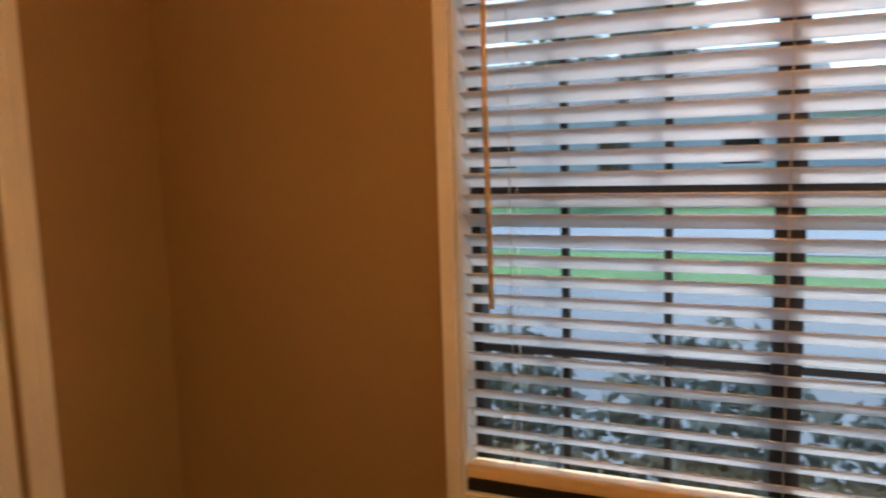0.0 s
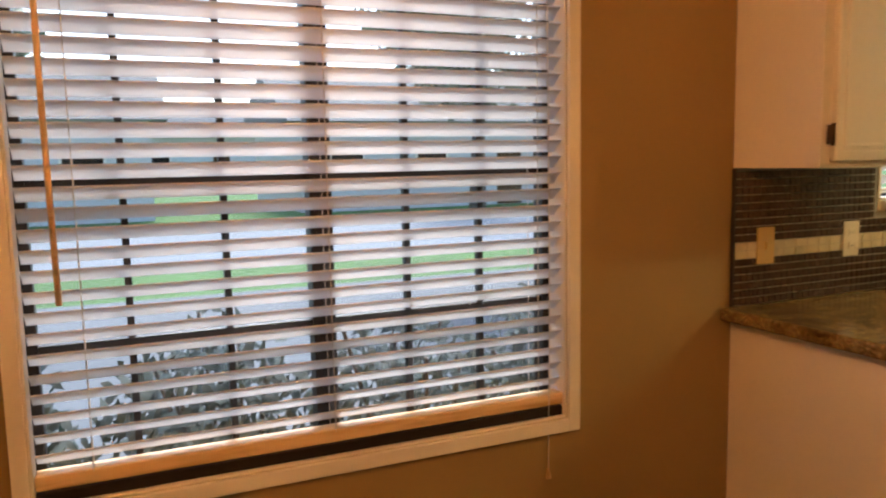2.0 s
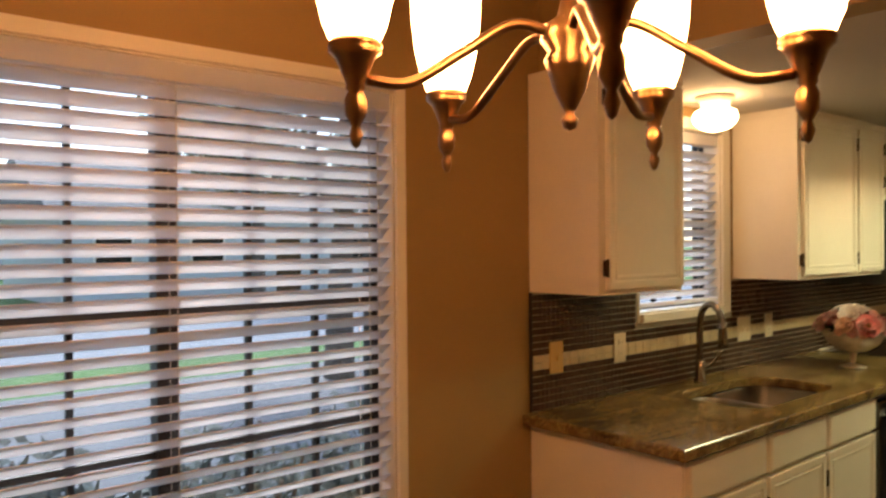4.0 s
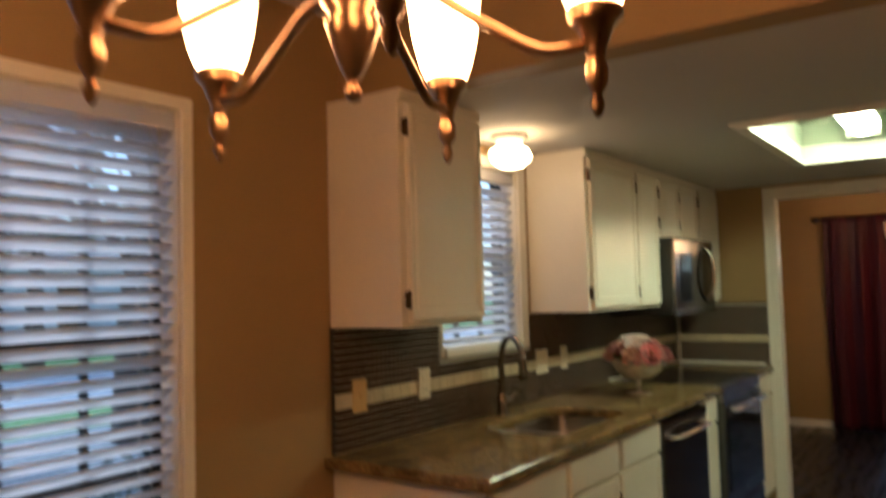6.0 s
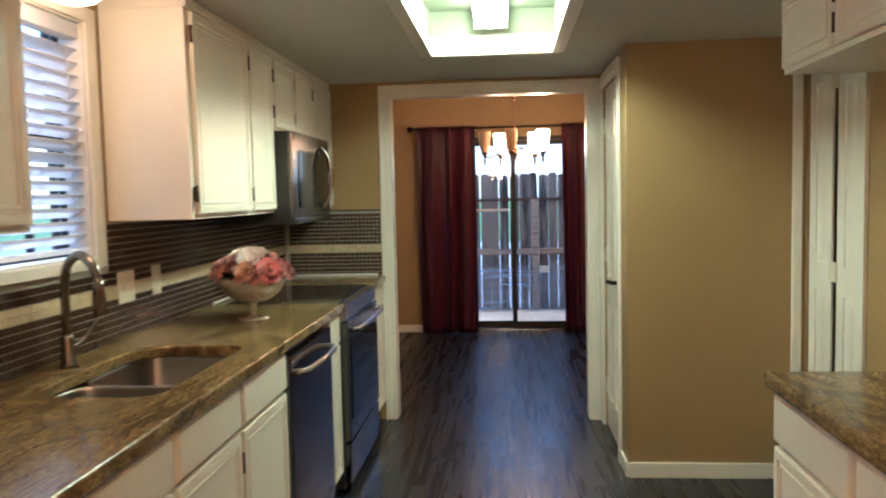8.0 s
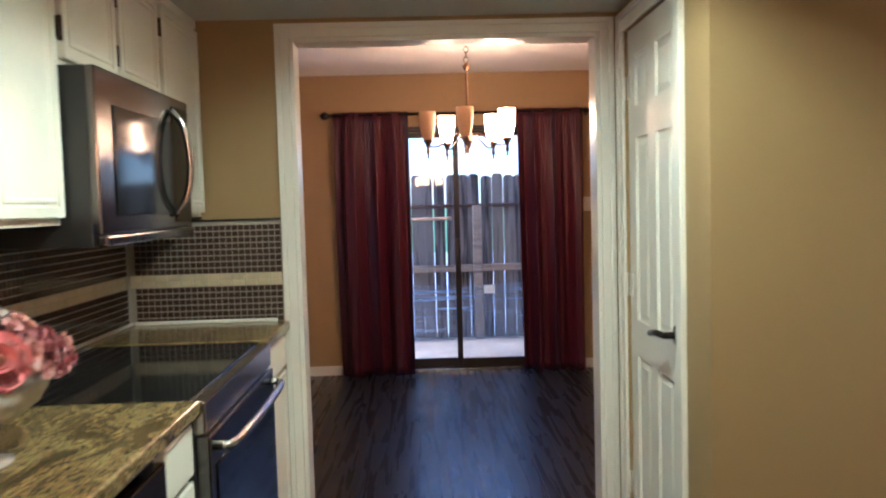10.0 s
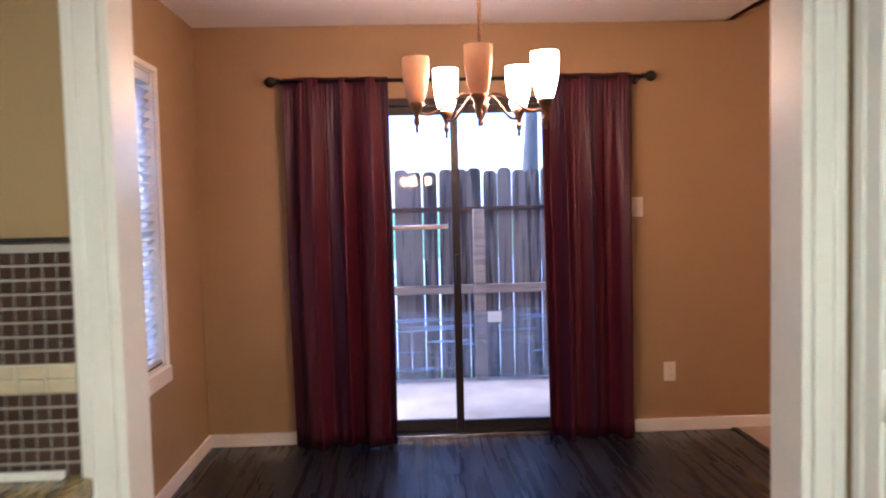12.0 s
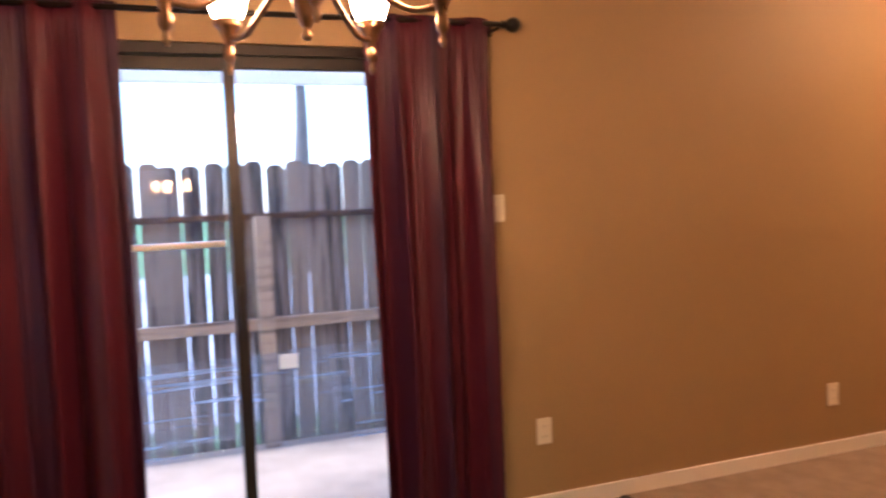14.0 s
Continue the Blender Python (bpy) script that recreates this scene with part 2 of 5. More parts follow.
# Almond plate coloured orange: the warm lamp light is in its base colour.
M_PLATE_WARM = plain("warm_lit_plate", (0.62, 0.42, 0.16), 0.35, vary=0.04, relief=0.0)
M_PLATEW = plain("ivory_plate", (0.72, 0.65, 0.50), 0.35, vary=0.04, relief=0.0)
M_PLANK = plank_mat()
M_SUB = plain("plank_joint", (0.008, 0.007, 0.007), 0.6)
M_CARPET = plain("beige_carpet", (0.36, 0.28, 0.20), 0.95, fine=260, coarse=8, vary=0.2, relief=0.8, depth=0.008)
M_CURT = curtain_mat()
M_ROD = plain("black_iron", (0.015, 0.013, 0.012), 0.4, 0.7, vary=0.2)
M_FENCE = wood_mat("weathered_fence", (0.20, 0.155, 0.115), (0.030, 0.022, 0.016), 0.9, along=(30, 30, 1.6), each=0.28)
M_RAIL = wood_mat("fence_timber", (0.33, 0.235, 0.15), (0.14, 0.10, 0.07), 0.85, along=(20, 2, 30))
M_CONC = plain("concrete", (0.40, 0.285, 0.19), 0.85, fine=60, coarse=3.5, vary=0.3, relief=0.3, depth=0.003)
M_GRASS = plain("grass", (0.09, 0.19, 0.05), 0.9, fine=60, coarse=1.0, vary=0.3, relief=0.8, depth=0.03)
M_LEAF = leaf_mat("leaf", (0.03, 0.06, 0.025), (0.11, 0.16, 0.07))
M_SHRUB = leaf_mat("shrub_leaf", (0.035, 0.055, 0.04), (0.14, 0.17, 0.14))
M_BARK = plain("bark", (0.11, 0.085, 0.065), 0.9, fine=40, coarse=6, vary=0.35, relief=0.8, depth=0.02)
M_SIDING = plain("house_siding", (0.55, 0.56, 0.56), 0.7, vary=0.08)
M_ROOF = plain("roof_shingle", (0.17, 0.165, 0.16), 0.9, fine=30, vary=0.2)
M_LIT = glow("lit_frosted_glass", AMBER, 22.0)
M_LIT2 = glow("lit_frosted_glass_bright", (1.0, 0.53, 0.21), 27.0)
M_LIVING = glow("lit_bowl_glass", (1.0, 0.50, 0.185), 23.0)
# Peach base colour carries the glow that lit neighbours give the unlit shades.
M_OFF = plain("unlit_frosted_glass", (0.85, 0.64, 0.42), 0.35, vary=0.1, relief=0.05)
on = M_OFF.node_tree
mixer2, thin2 = on.nodes.new("ShaderNodeMixShader"), on.nodes.new("ShaderNodeBsdfTranslucent")
thin2.inputs[0].default_value, mixer2.inputs[0].default_value = (0.95, 0.80, 0.62, 1), 0.45
on.links.new(on.nodes["Principled BSDF"].outputs[0], mixer2.inputs[1]), on.links.new(thin2.outputs[0], mixer2.inputs[2])
on.links.new(mixer2.outputs[0], on.nodes["Material Output"].inputs[0])
M_BULB = glow("bulb", WARM, 30.0)
M_TUBE = glow("fluorescent_lens", COOL, 17.0)
M_WELL = plain("light_well_paint", (0.27, 0.295, 0.215), 0.7, vary=0.03)
M_DOME = glow("lit_dome_glass", (1.0, 0.60, 0.27), 10.0)


# ---- mesh helpers ----
def box(bm, x0, y0, z0, x1, y1, z1):
    xs, ys, zs = sorted((x0, x1)), sorted((y0, y1)), sorted((z0, z1))
    v = [bm.verts.new((x, y, z)) for x in xs for y in ys for z in zs]
    for q in ((0, 1, 3, 2), (4, 6, 7, 5), (0, 4, 5, 1), (2, 3, 7, 6), (0, 2, 6, 4), (1, 5, 7, 3)):
        bm.faces.new([v[i] for i in q])
    return bm


def bevelled(bm, width=0.003, segments=2):
    bmesh.ops.bevel(bm, geom=list(bm.edges), offset=width, segments=segments, affect="EDGES", profile=0.6)
    return bm


def block(*dims, w=0.003):
    return bevelled(box(bmesh.new(), *dims), w)


def lathe(bm, profile, at=(0, 0, 0), steps=28, axis="z", scale=1.0):
    """A turned body from (radius, height) pairs."""
    rings = []
    for r, h in profile:
        ring = []
        for i in range(steps):
            a = 2 * math.pi * i / steps
            p = (r * math.cos(a), r * math.sin(a), h)
            p = {"z": p, "x": (p[2], p[0], p[1]), "y": (p[1], p[2], p[0])}[axis]
            ring.append(bm.verts.new(Vector(p) * scale + Vector(at)))
        rings.append(ring)
    for a, b in zip(rings, rings[1:]):
        for i in range(steps):
            bm.faces.new((a[i], a[(i + 1) % steps], b[(i + 1) % steps], b[i]))
    if profile[0][0] > 1e-5:
        bm.faces.new(list(reversed(rings[0])))
    if profile[-1][0] > 1e-5:
        bm.faces.new(rings[-1])
    for f in bm.faces:
        f.smooth = True
    return bm


def tube(bm, points, radius, steps=10, radii=None):
    """A round bar along a line of points."""
    pts = [Vector(p) for p in points]
    rings, side = [], None
    for i, p in enumerate(pts):
        d = (pts[min(i + 1, len(pts) - 1)] - pts[max(i - 1, 0)]).normalized()
        if side is None:
            side = d.orthogonal().normalized()
        side = (side - d * side.dot(d)).normalized()
        up = d.cross(side)
        r = radii[i] if radii else radius
        rings.append([bm.verts.new(p + r * (math.cos(a) * side + math.sin(a) * up)) for a in (2 * math.pi * k / steps for k in range(steps))])
    for a, b in zip(rings, rings[1:]):
        for k in range(steps):
            bm.faces.new((a[k], a[(k + 1) % steps], b[(k + 1) % steps], b[k])).smooth = True
    bm.faces.new(list(reversed(rings[0]))), bm.faces.new(rings[-1])
    return bm


def curve(points, n=24):
    """Points on a smooth line through the given ones."""
    p = [Vector(q) for q in points]
    p = [2 * p[0] - p[1]] + p + [2 * p[-1] - p[-2]]
    out = []
    for i in range(1, len(p) - 2):
        for k in range(n):
            t = k / n
            a, b, c, d = p[i - 1], p[i], p[i + 1], p[i + 2]
            out.append(0.5 * ((2 * b) + (c - a) * t + (2 * a - 5 * b + 4 * c - d) * t * t + (3 * b - a - 3 * c + d) * t ** 3))
    return out + [p[-2]]


def meshed(name, bm, material):
    bmesh.ops.recalc_face_normals(bm, faces=list(bm.faces))
    me = bpy.data.meshes.new(name)
    bm.to_mesh(me)
    bm.free()
    me.materials.append(material)
    return me


def thing(name, at, label, category, group="", kind=""):
    ob = new(name)
    ob.empty_display_size = 0.1
    ob.location = at
    return tagged(ob, label, category, group, kind)


def part(name, bm, material, parent, label=""):
    ob = new(name, bm if isinstance(bm, bpy.types.Mesh) else meshed(name, bm, material))
    ob.parent = parent
    base = parent
    while base.parent:
        base = base.parent
    if base is parent and base.type == "EMPTY":
        ob.matrix_parent_inverse = Matrix.Translation(-base.location)
    return tagged(ob, label)


def placed(name, me, m, parent):
    ob = part(name, me, None, parent)
    ob.matrix_basis = m
    return ob


def single(name, bm, material, label, category, kind="", group=""):
    return tagged(new(name, meshed(name, bm, material)), label, category, group, kind)


def slab_wall(name, axis, a, b, u0, u1, z0, z1, holes=(), material=None, label=""):
    """A wall between a and b on its axis, along the other from u0 to u1, with openings (u0, u1, z0, z1) through it."""
    us = sorted({u0, u1, *(h[0] for h in holes), *(h[1] for h in holes)})
    zs = sorted({z0, z1, *(h[2] for h in holes), *(h[3] for h in holes)})
    us, zs = [u for u in us if u0 <= u <= u1], [z for z in zs if z0 <= z <= z1]

    def solid(i, j):
        if not (0 <= i < len(us) - 1 and 0 <= j < len(zs) - 1):
            return False
        u, z = (us[i] + us[i + 1]) / 2, (zs[j] + zs[j + 1]) / 2
        return not any(h[0] < u < h[1] and h[2] < z < h[3] for h in holes)

    bm = bmesh.new()
    known = {}

    def vert(s, u, z):
        key = (s, round(u, 5), round(z, 5))
        if key not in known:
            known[key] = bm.verts.new((s, u, z) if axis == "x" else (u, s, z))
        return known[key]

    for i in range(len(us) - 1):
        for j in range(len(zs) - 1):
            if not solid(i, j):
                continue
            ua, ub, za, zb = us[i], us[i + 1], zs[j], zs[j + 1]
            for s in (a, b):
                bm.faces.new([vert(s, *q) for q in ((ua, za), (ub, za), (ub, zb), (ua, zb))])
            for ok, p, q in ((solid(i - 1, j), (ua, za), (ua, zb)), (solid(i + 1, j), (ub, za), (ub, zb)), (solid(i, j - 1), (ua, za), (ub, za)), (solid(i, j + 1), (ua, zb), (ub, zb))):
                if not ok:
                    bm.faces.new((vert(a, *p), vert(a, *q), vert(b, *q), vert(b, *p)))
    return single(name, bm, material or M_WALL, label, "wall", "structure")


# ---- structure ----
HOLE1 = (0.022, 1.372, 0.668, 2.005)
HOLE2 = (2.618, 3.275, 1.240, 2.04)
HOLE3 = (7.315, 7.962, 0.645, 2.06)
SLIDE = (-0.30, 1.30, 0.0, 2.02)
OPEN = (0.066, 1.315, 0.0, 2.065)
slab_wall("wall_window_side", "y", YW, YW + TH, XN - TH, XF + TH, -0.1, 3.1, [HOLE1, HOLE2, HOLE3], label="tan painted wall with three white trimmed windows")
slab_wall("wall_nook_end", "x", XN - 0.12, XN, -2.4, YW, 0, 2.6, [(0.78, 1.54, 0, 2.04)], label="tan painted end wall of the breakfast nook")
# Unseen added wall, run on to XD so no daylight enters behind the kitchen.
slab_wall("wall_nook_back_added", "y", -2.52, -2.4, XN - 0.12, XD, 0, 2.6, label="unseen tan wall added to close the nook against daylight")
slab_wall("wall_nook_side", "x", 0.9, 1.0, -2.4, YR, 0, 2.6, label="plain tan partition wall")
slab_wall("wall_kitchen_side", "y", YR - 0.12, YR, 1.0, XP + 0.12, 0, 2.6, [(3.985, 4.545, 0, 2.04)], label="tan painted kitchen wall with a folding closet door")
slab_wall("wall_pantry", "x", XP, XP + 0.12, YR, YP, 0, 2.6, label="olive tan painted return wall")
slab_wall("wall_closet", "y", YP - 0.12, YP, XP + 0.12, XD, 0, 2.6, [(4.83, 5.44, 0, 2.04)], label="narrow painted wall holding a closet door")
slab_wall("wall_opening", "x", XD, XD2, -5.0, YW, 0, 3.1, [OPEN], label="painted wall with a white cased opening")
slab_wall("wall_far", "x", XF, XF + TH, -5.0, YW, -0.1, 3.1, [SLIDE], label="warm tan wall with a sliding patio door")
slab_wall("wall_living_back", "y", -5.12, -5.0, XD2 - 0.12, XF + TH, 0, 3.1, label="plain tan wall closing the living room")
slab_wall("wall_bulkhead", "x", XB, XB + 0.12, -2.4, YW, ZK, 2.6, label="tan bulkhead above the kitchen edge")
slab_wall("wall_living_bulkhead", "y", YC - 0.04, YC + 0.04, XD2, XF, ZH, 3.1, label="tan bulkhead above the dining room edge")


def ceiling(name, x0, y0, x1, y1, z, label, hole=None, material=None):
    bm = bmesh.new()
    if hole:
        hx0, hy0, hx1, hy1 = hole
        for q in ((x0, y0, hx0, y1), (hx1, y0, x1, y1), (hx0, y0, hx1, hy0), (hx0, hy1, hx1, y1)):
            box(bm, q[0], q[1], z, q[2], q[3], z + 0.08)
    else:
        box(bm, x0, y0, z, x1, y1, z + 0.08)
    return single(name, bm, material or M_CEIL, label, "ceiling", "structure")


WELL = (3.36, 0.33, 4.62, 0.95)
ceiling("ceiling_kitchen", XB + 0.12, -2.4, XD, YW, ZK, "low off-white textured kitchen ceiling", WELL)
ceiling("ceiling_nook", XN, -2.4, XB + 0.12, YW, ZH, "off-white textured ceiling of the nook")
ceiling("ceiling_dining", XD2, YC, XF, YW, ZH, "white dining room ceiling", material=M_CEILW)
ceiling("ceiling_living", XD2, -5.0, XF, YC, 3.0, "high white living room ceiling", material=M_CEILW)
single("floor", box(bmesh.new(), XN - 0.12, -2.5, -0.1, XF, YW, -0.006), M_SUB, "dark vinyl plank floor with fine joints", "floor", "structure")
single("carpet", box(bmesh.new(), XD2, -5.0, -0.1, XF, YC - 0.02, 0.008), M_CARPET, "beige cut pile carpet meeting dark planks", "carpet", "structure")
single("trim_carpet_edge", block(XD2, YC - 0.02, -0.005, XF, YC + 0.015, 0.009), M_SUB, "dark strip between planks and carpet", "trim", "structure")


def baseboards():
    h, t = 0.077, 0.014

    def run(name, x0, y0, x1, y1):
        bm = bmesh.new()
        box(bm, x0, y0, 0, x1, y1, h)
        bevelled(bm, 0.004)
        single(name, bm, M_TRIM, "white painted baseboard along the wall", "baseboard", "structure")

    run("baseboard", XF - t, 1.30, XF, YW - t)
    run("baseboard", XF - t, -5.0, XF, -0.30)
    run("baseboard", XD2 + t, YW - t, XF, YW)
    run("baseboard", XD2, -5.0, XD2 + t, 0.0)
    run("baseboard", XD2, 1.37, XD2 + t, YW - t)
    run("baseboard", XP - t, -0.785, XP, YP)
    run("baseboard", XP, YP, 4.755, YP + t)
    run("baseboard", XN, 1.62, XN + t, YW - t)
    run("baseboard", XN, YW - t, 1.955, YW)


baseboards()


def moulding(bm, axis, at, out, u0, u1, z0, z1, w):
    """A stepped casing round an opening: on the wall face at `at`, growing by `out`, of width w."""
    for d0, d1, o in ((0.0, w * 0.62, 1.0), (w * 0.62, w, 1.45)):
        def bar2(ua, ub, za, zb, o2=out * o):
            if axis == "x":
                box(bm, at, ua, za, at + o2, ub, zb)
            else:
                box(bm, ua, at, za, ub, at + o2, zb)
        bar2(u0 - d1, u0 - d0, z0, z1 + d1)
        bar2(u1 + d0, u1 + d1, z0, z1 + d1)
        bar2(u0 - d0, u1 + d0, z1 + d0, z1 + d1)
    return bm


def cased_opening():
    bm = bmesh.new()
    moulding(bm, "x", XD, -0.013, OPEN[0], OPEN[1], 0, OPEN[3], 0.055)
    moulding(bm, "x", XD2, 0.013, OPEN[0], OPEN[1], 0, OPEN[3], 0.055)
    single("trim_opening_casing", bevelled(bm, 0.003), M_TRIM, "white moulded casing round the wide opening", "trim", "structure")
    bm = bmesh.new()
    box(bm, XD - 0.002, OPEN[0], 0, XD2 + 0.002, OPEN[0] + 0.018, OPEN[3])
    box(bm, XD - 0.002, OPEN[1] - 0.018, 0, XD2 + 0.002, OPEN[1], OPEN[3])
    box(bm, XD - 0.002, OPEN[0] + 0.018, OPEN[3] - 0.018, XD2 + 0.002, OPEN[1] - 0.018, OPEN[3])
    single("trim_opening_jamb", bevelled(bm, 0.002), M_TRIM, "white painted jamb lining the opening", "trim", "structure")


cased_opening()


# ---- doors ----
def panel_door(bm, x0, x1, z0, z1, y, t, cols, rows, sink=0.010):
    """A door leaf facing +y with sunk and fielded panels; cols and rows are lists of (from, to)."""
    xs = sorted({x0, x1, *(v for c in cols for v in c)})
    zs = sorted({z0, z1, *(v for r in rows for v in r)})
    box(bm, x0, y - t, z0, x1, y - sink, z1)
    for i in range(len(xs) - 1):
        for j in range(len(zs) - 1):
            hole = (xs[i], xs[i + 1]) in cols and (zs[j], zs[j + 1]) in rows
            if not hole:
                box(bm, xs[i], y - sink, zs[j], xs[i + 1], y, zs[j + 1])
            else:
                a, b, c, d = xs[i] + 0.012, xs[i + 1] - 0.012, zs[j] + 0.012, zs[j + 1] - 0.012
                g = 0.022
                lo = [bm.verts.new(p) for p in ((a, y - sink, c), (b, y - sink, c), (b, y - sink, d), (a, y - sink, d))]
                hi = [bm.verts.new(p) for p in ((a + g, y - 0.002, c + g), (b - g, y - 0.002, c + g), (b - g, y - 0.002, d - g), (a + g, y - 0.002, d - g))]
                for k in range(4):
                    bm.faces.new((lo[k], lo[(k + 1) % 4], hi[(k + 1) % 4], hi[k]))
                bm.faces.new(hi)
    return bm


def closet_door():
    bm = moulding(bmesh.new(), "y", YP, 0.013, 4.83, 5.44, 0, 2.04, 0.072)
    single("trim_closet_casing", bevelled(bm, 0.003), M_TRIM, "white moulded casing round the closet door", "trim", "structure")
    d = thing("door_1", (5.135, YP - 0.02, 0), "closed white six panel closet door with dark lever", "door", kind="structure")
    cols = [(4.925, 5.095), (5.185, 5.345)]
    rows = [(0.20, 0.78), (0.92, 1.62), (1.74, 1.93)]
    part("door_leaf", panel_door(bmesh.new(), 4.833, 5.437, 0.008, 2.036, YP - 0.012, 0.035, cols, rows), M_TRIM, d)
    for z in (0.25, 1.05, 1.82):
        h = tube(bmesh.new(), [(5.445, YP + 0.003, z - 0.045), (5.445, YP + 0.003, z + 0.045)], 0.008)
        box(h, 5.40, YP - 0.012, z - 0.045, 5.44, YP - 0.008, z + 0.045)
        part("hinge", h, M_TRIM, d)
    hd = part("door_handle", lathe(bmesh.new(), [(0.0, 0), (0.032, 0), (0.032, 0.006), (0.012, 0.012), (0.011, 0.045), (0, 0.046)], (4.885, YP - 0.012, 0.94), axis="y"), M_HANDLE, d, "dark bronze lever handle")
    part("lever", tube(bmesh.new(), curve([(4.885, YP + 0.032, 0.94), (4.915, YP + 0.05, 0.945), (4.99, YP + 0.046, 0.932)], 8), 0.011), M_HANDLE, hd)


closet_door()


def folding_door():
    bm = bmesh.new()
    for z0, z1, y0, y1 in ((0, 2.11, YR + 0.02, -0.801), (0, 2.11, -0.801, -0.785)):
        box(bm, XP - (0.014 if y0 < -0.81 else 0.019), y0, z0, XP - 0.0005, y1, z1)
    single("trim_pantry_edge", bevelled(bm, 0.003), M_TRIM, "white corner casing beside the folding door", "trim", "structure")
    bm = bmesh.new()
    for w0, w1, o in ((0.0, 0.045, 0.013), (0.045, 0.07, 0.019)):
        box(bm, 3.985 - w1, YR, 0, 3.985 - w0, YR + o, 2.04 + w1)
        box(bm, 3.985 - w0, YR, 2.04 + w0, 4.540, YR + o, 2.04 + w1)
    single("trim_folding_door_casing", bevelled(bm, 0.003), M_TRIM, "white casing round the folding closet door", "trim", "structure")
    d = thing("door_2", (4.27, YR - 0.03, 0), "white folding closet door with a dark centre gap", "door", kind="structure")
    for x0, x1, t in ((3.990, 4.236, 0.022), (4.292, 4.541, 0.0095)):
        part("door_leaf", panel_door(bmesh.new(), x0, x1, 0.01, 2.03, YR - 0.012, t, [(x0 + 0.07, x1 - 0.07)], [(0.15, 0.95), (1.08, 1.90)], 0.007), M_TRIM, d)
    for z in (0.20, 1.05, 1.90):
        part("hinge", block(4.222, YR - 0.012, z - 0.045, 4.306, YR - 0.006, z + 0.045, w=0.001), M_PLATEW, d)


folding_door()


def nook_door():
    bm = moulding(bmesh.new(), "x", XN, 0.014, 0.78, 1.54, 0, 2.04, 0.07)
    single("trim_nook_casing", bevelled(bm, 0.003), M_TRIM, "cream casing round the nook door", "trim", "structure")
    d = thing("door_3", (XN - 0.03, 1.16, 0), "closed cream door in the nook end wall", "door", kind="structure")
    part("door_leaf", block(XN - 0.06, 0.784, 0.01, XN - 0.02, 1.536, 2.036), M_TRIM, d)
    part("door_knob", lathe(bmesh.new(), [(0, 0), (0.03, 0), (0.03, 0.005), (0.01, 0.01), (0.01, 0.03), (0.026, 0.045), (0.022, 0.06), (0, 0.066)], (XN - 0.02, 0.86, 0.95), axis="x"), M_HANDLE, d)


nook_door()


# ---- windows ----
def window(name, hole, uprights, levels, label, depth=0.085, mullion=None, track=True):
    """A dark metal window with its grid, set deep in the opening, and white trim on the room side."""
    x0, x1, z0, z1 = hole
    y = YW + depth
    w = thing(name, ((x0 + x1) / 2, y, z0), label, "window", kind="structure")
    f = 0.028 if track else 0.016
    fr = bmesh.new()
    box(fr, x0, y, z0, x0 + f, y + 0.05, z1), box(fr, x1 - f, y, z0, x1, y + 0.05, z1)
    box(fr, x0 + f, y, z0, x1 - f, y + 0.05, z0 + f), box(fr, x0 + f, y, z1 - f, x1 - f, y + 0.05, z1)
    part("window_frame", bevelled(fr, 0.003), M_BRONZE, w)
    if track:
        part("track", block(x0 + 0.008, YW + 0.012, z0 + 0.007, x1 - 0.008, y - 0.001, z0 + 0.034, w=0.002), M_BRONZE, w)
    cuts = [x0 + f] + ([mullion[0], mullion[1]] if mullion else []) + [x1 - f]
    if mullion:
        part("mullion", block(mullion[0], y - 0.004, z0 + f, mullion[1], y + 0.05, z1 - f), M_BRONZE, w)
    for a, b in zip(cuts[::2], cuts[1::2]):
        for i, z in enumerate(levels):
            h = 0.016 if i == 0 else 0.009
            part("rail" if i == 0 else "muntin", block(a, y + 0.004, z - h, b, y + 0.036, z + h, w=0.002), M_BRONZE, w)
        zs = [z0 + f] + [v for z in sorted(levels) for v in (z - 0.01, z + 0.01)] + [z1 - f]
        for u in uprights:
            if a < u < b:
                for c, d in zip(zs[::2], zs[1::2]):
                    part("muntin", block(u - 0.008, y + 0.008, c, u + 0.008, y + 0.03, d, w=0.002), M_BRONZE, w)
        pane = part("pane", box(bmesh.new(), a, y + 0.018, z0 + f, b, y + 0.022, z1 - f), M_GLASS, w)
        pane.visible_shadow = False
    return w


def window_trim(name, hole, outer, sill=0.0, label="white painted casing round the window"):
    x0, x1, z0, z1 = hole
    a, b, c, d = outer
    bm = bmesh.new()
    t = 0.014
    box(bm, a, YW - t, c, x0, YW, d), box(bm, x1, YW - t, c, b, YW, d)
    box(bm, x0, YW - t, z1, x1, YW, d), box(bm, x0, YW - t - sill, c, x1, YW, z0)
    # lining of the opening
    box(bm, x0, YW, z0, x0 + 0.006, YW + 0.084, z1), box(bm, x1 - 0.006, YW, z0, x1, YW + 0.084, z1)
    box(bm, x0 + 0.006, YW, z1 - 0.006, x1 - 0.006, YW + 0.084, z1), box(bm, x0 + 0.006, YW, z0, x1 - 0.006, YW + 0.084, z0 + 0.006)
    single(name, bevelled(bm, 0.002), M_TRIM, label, "trim", "structure")


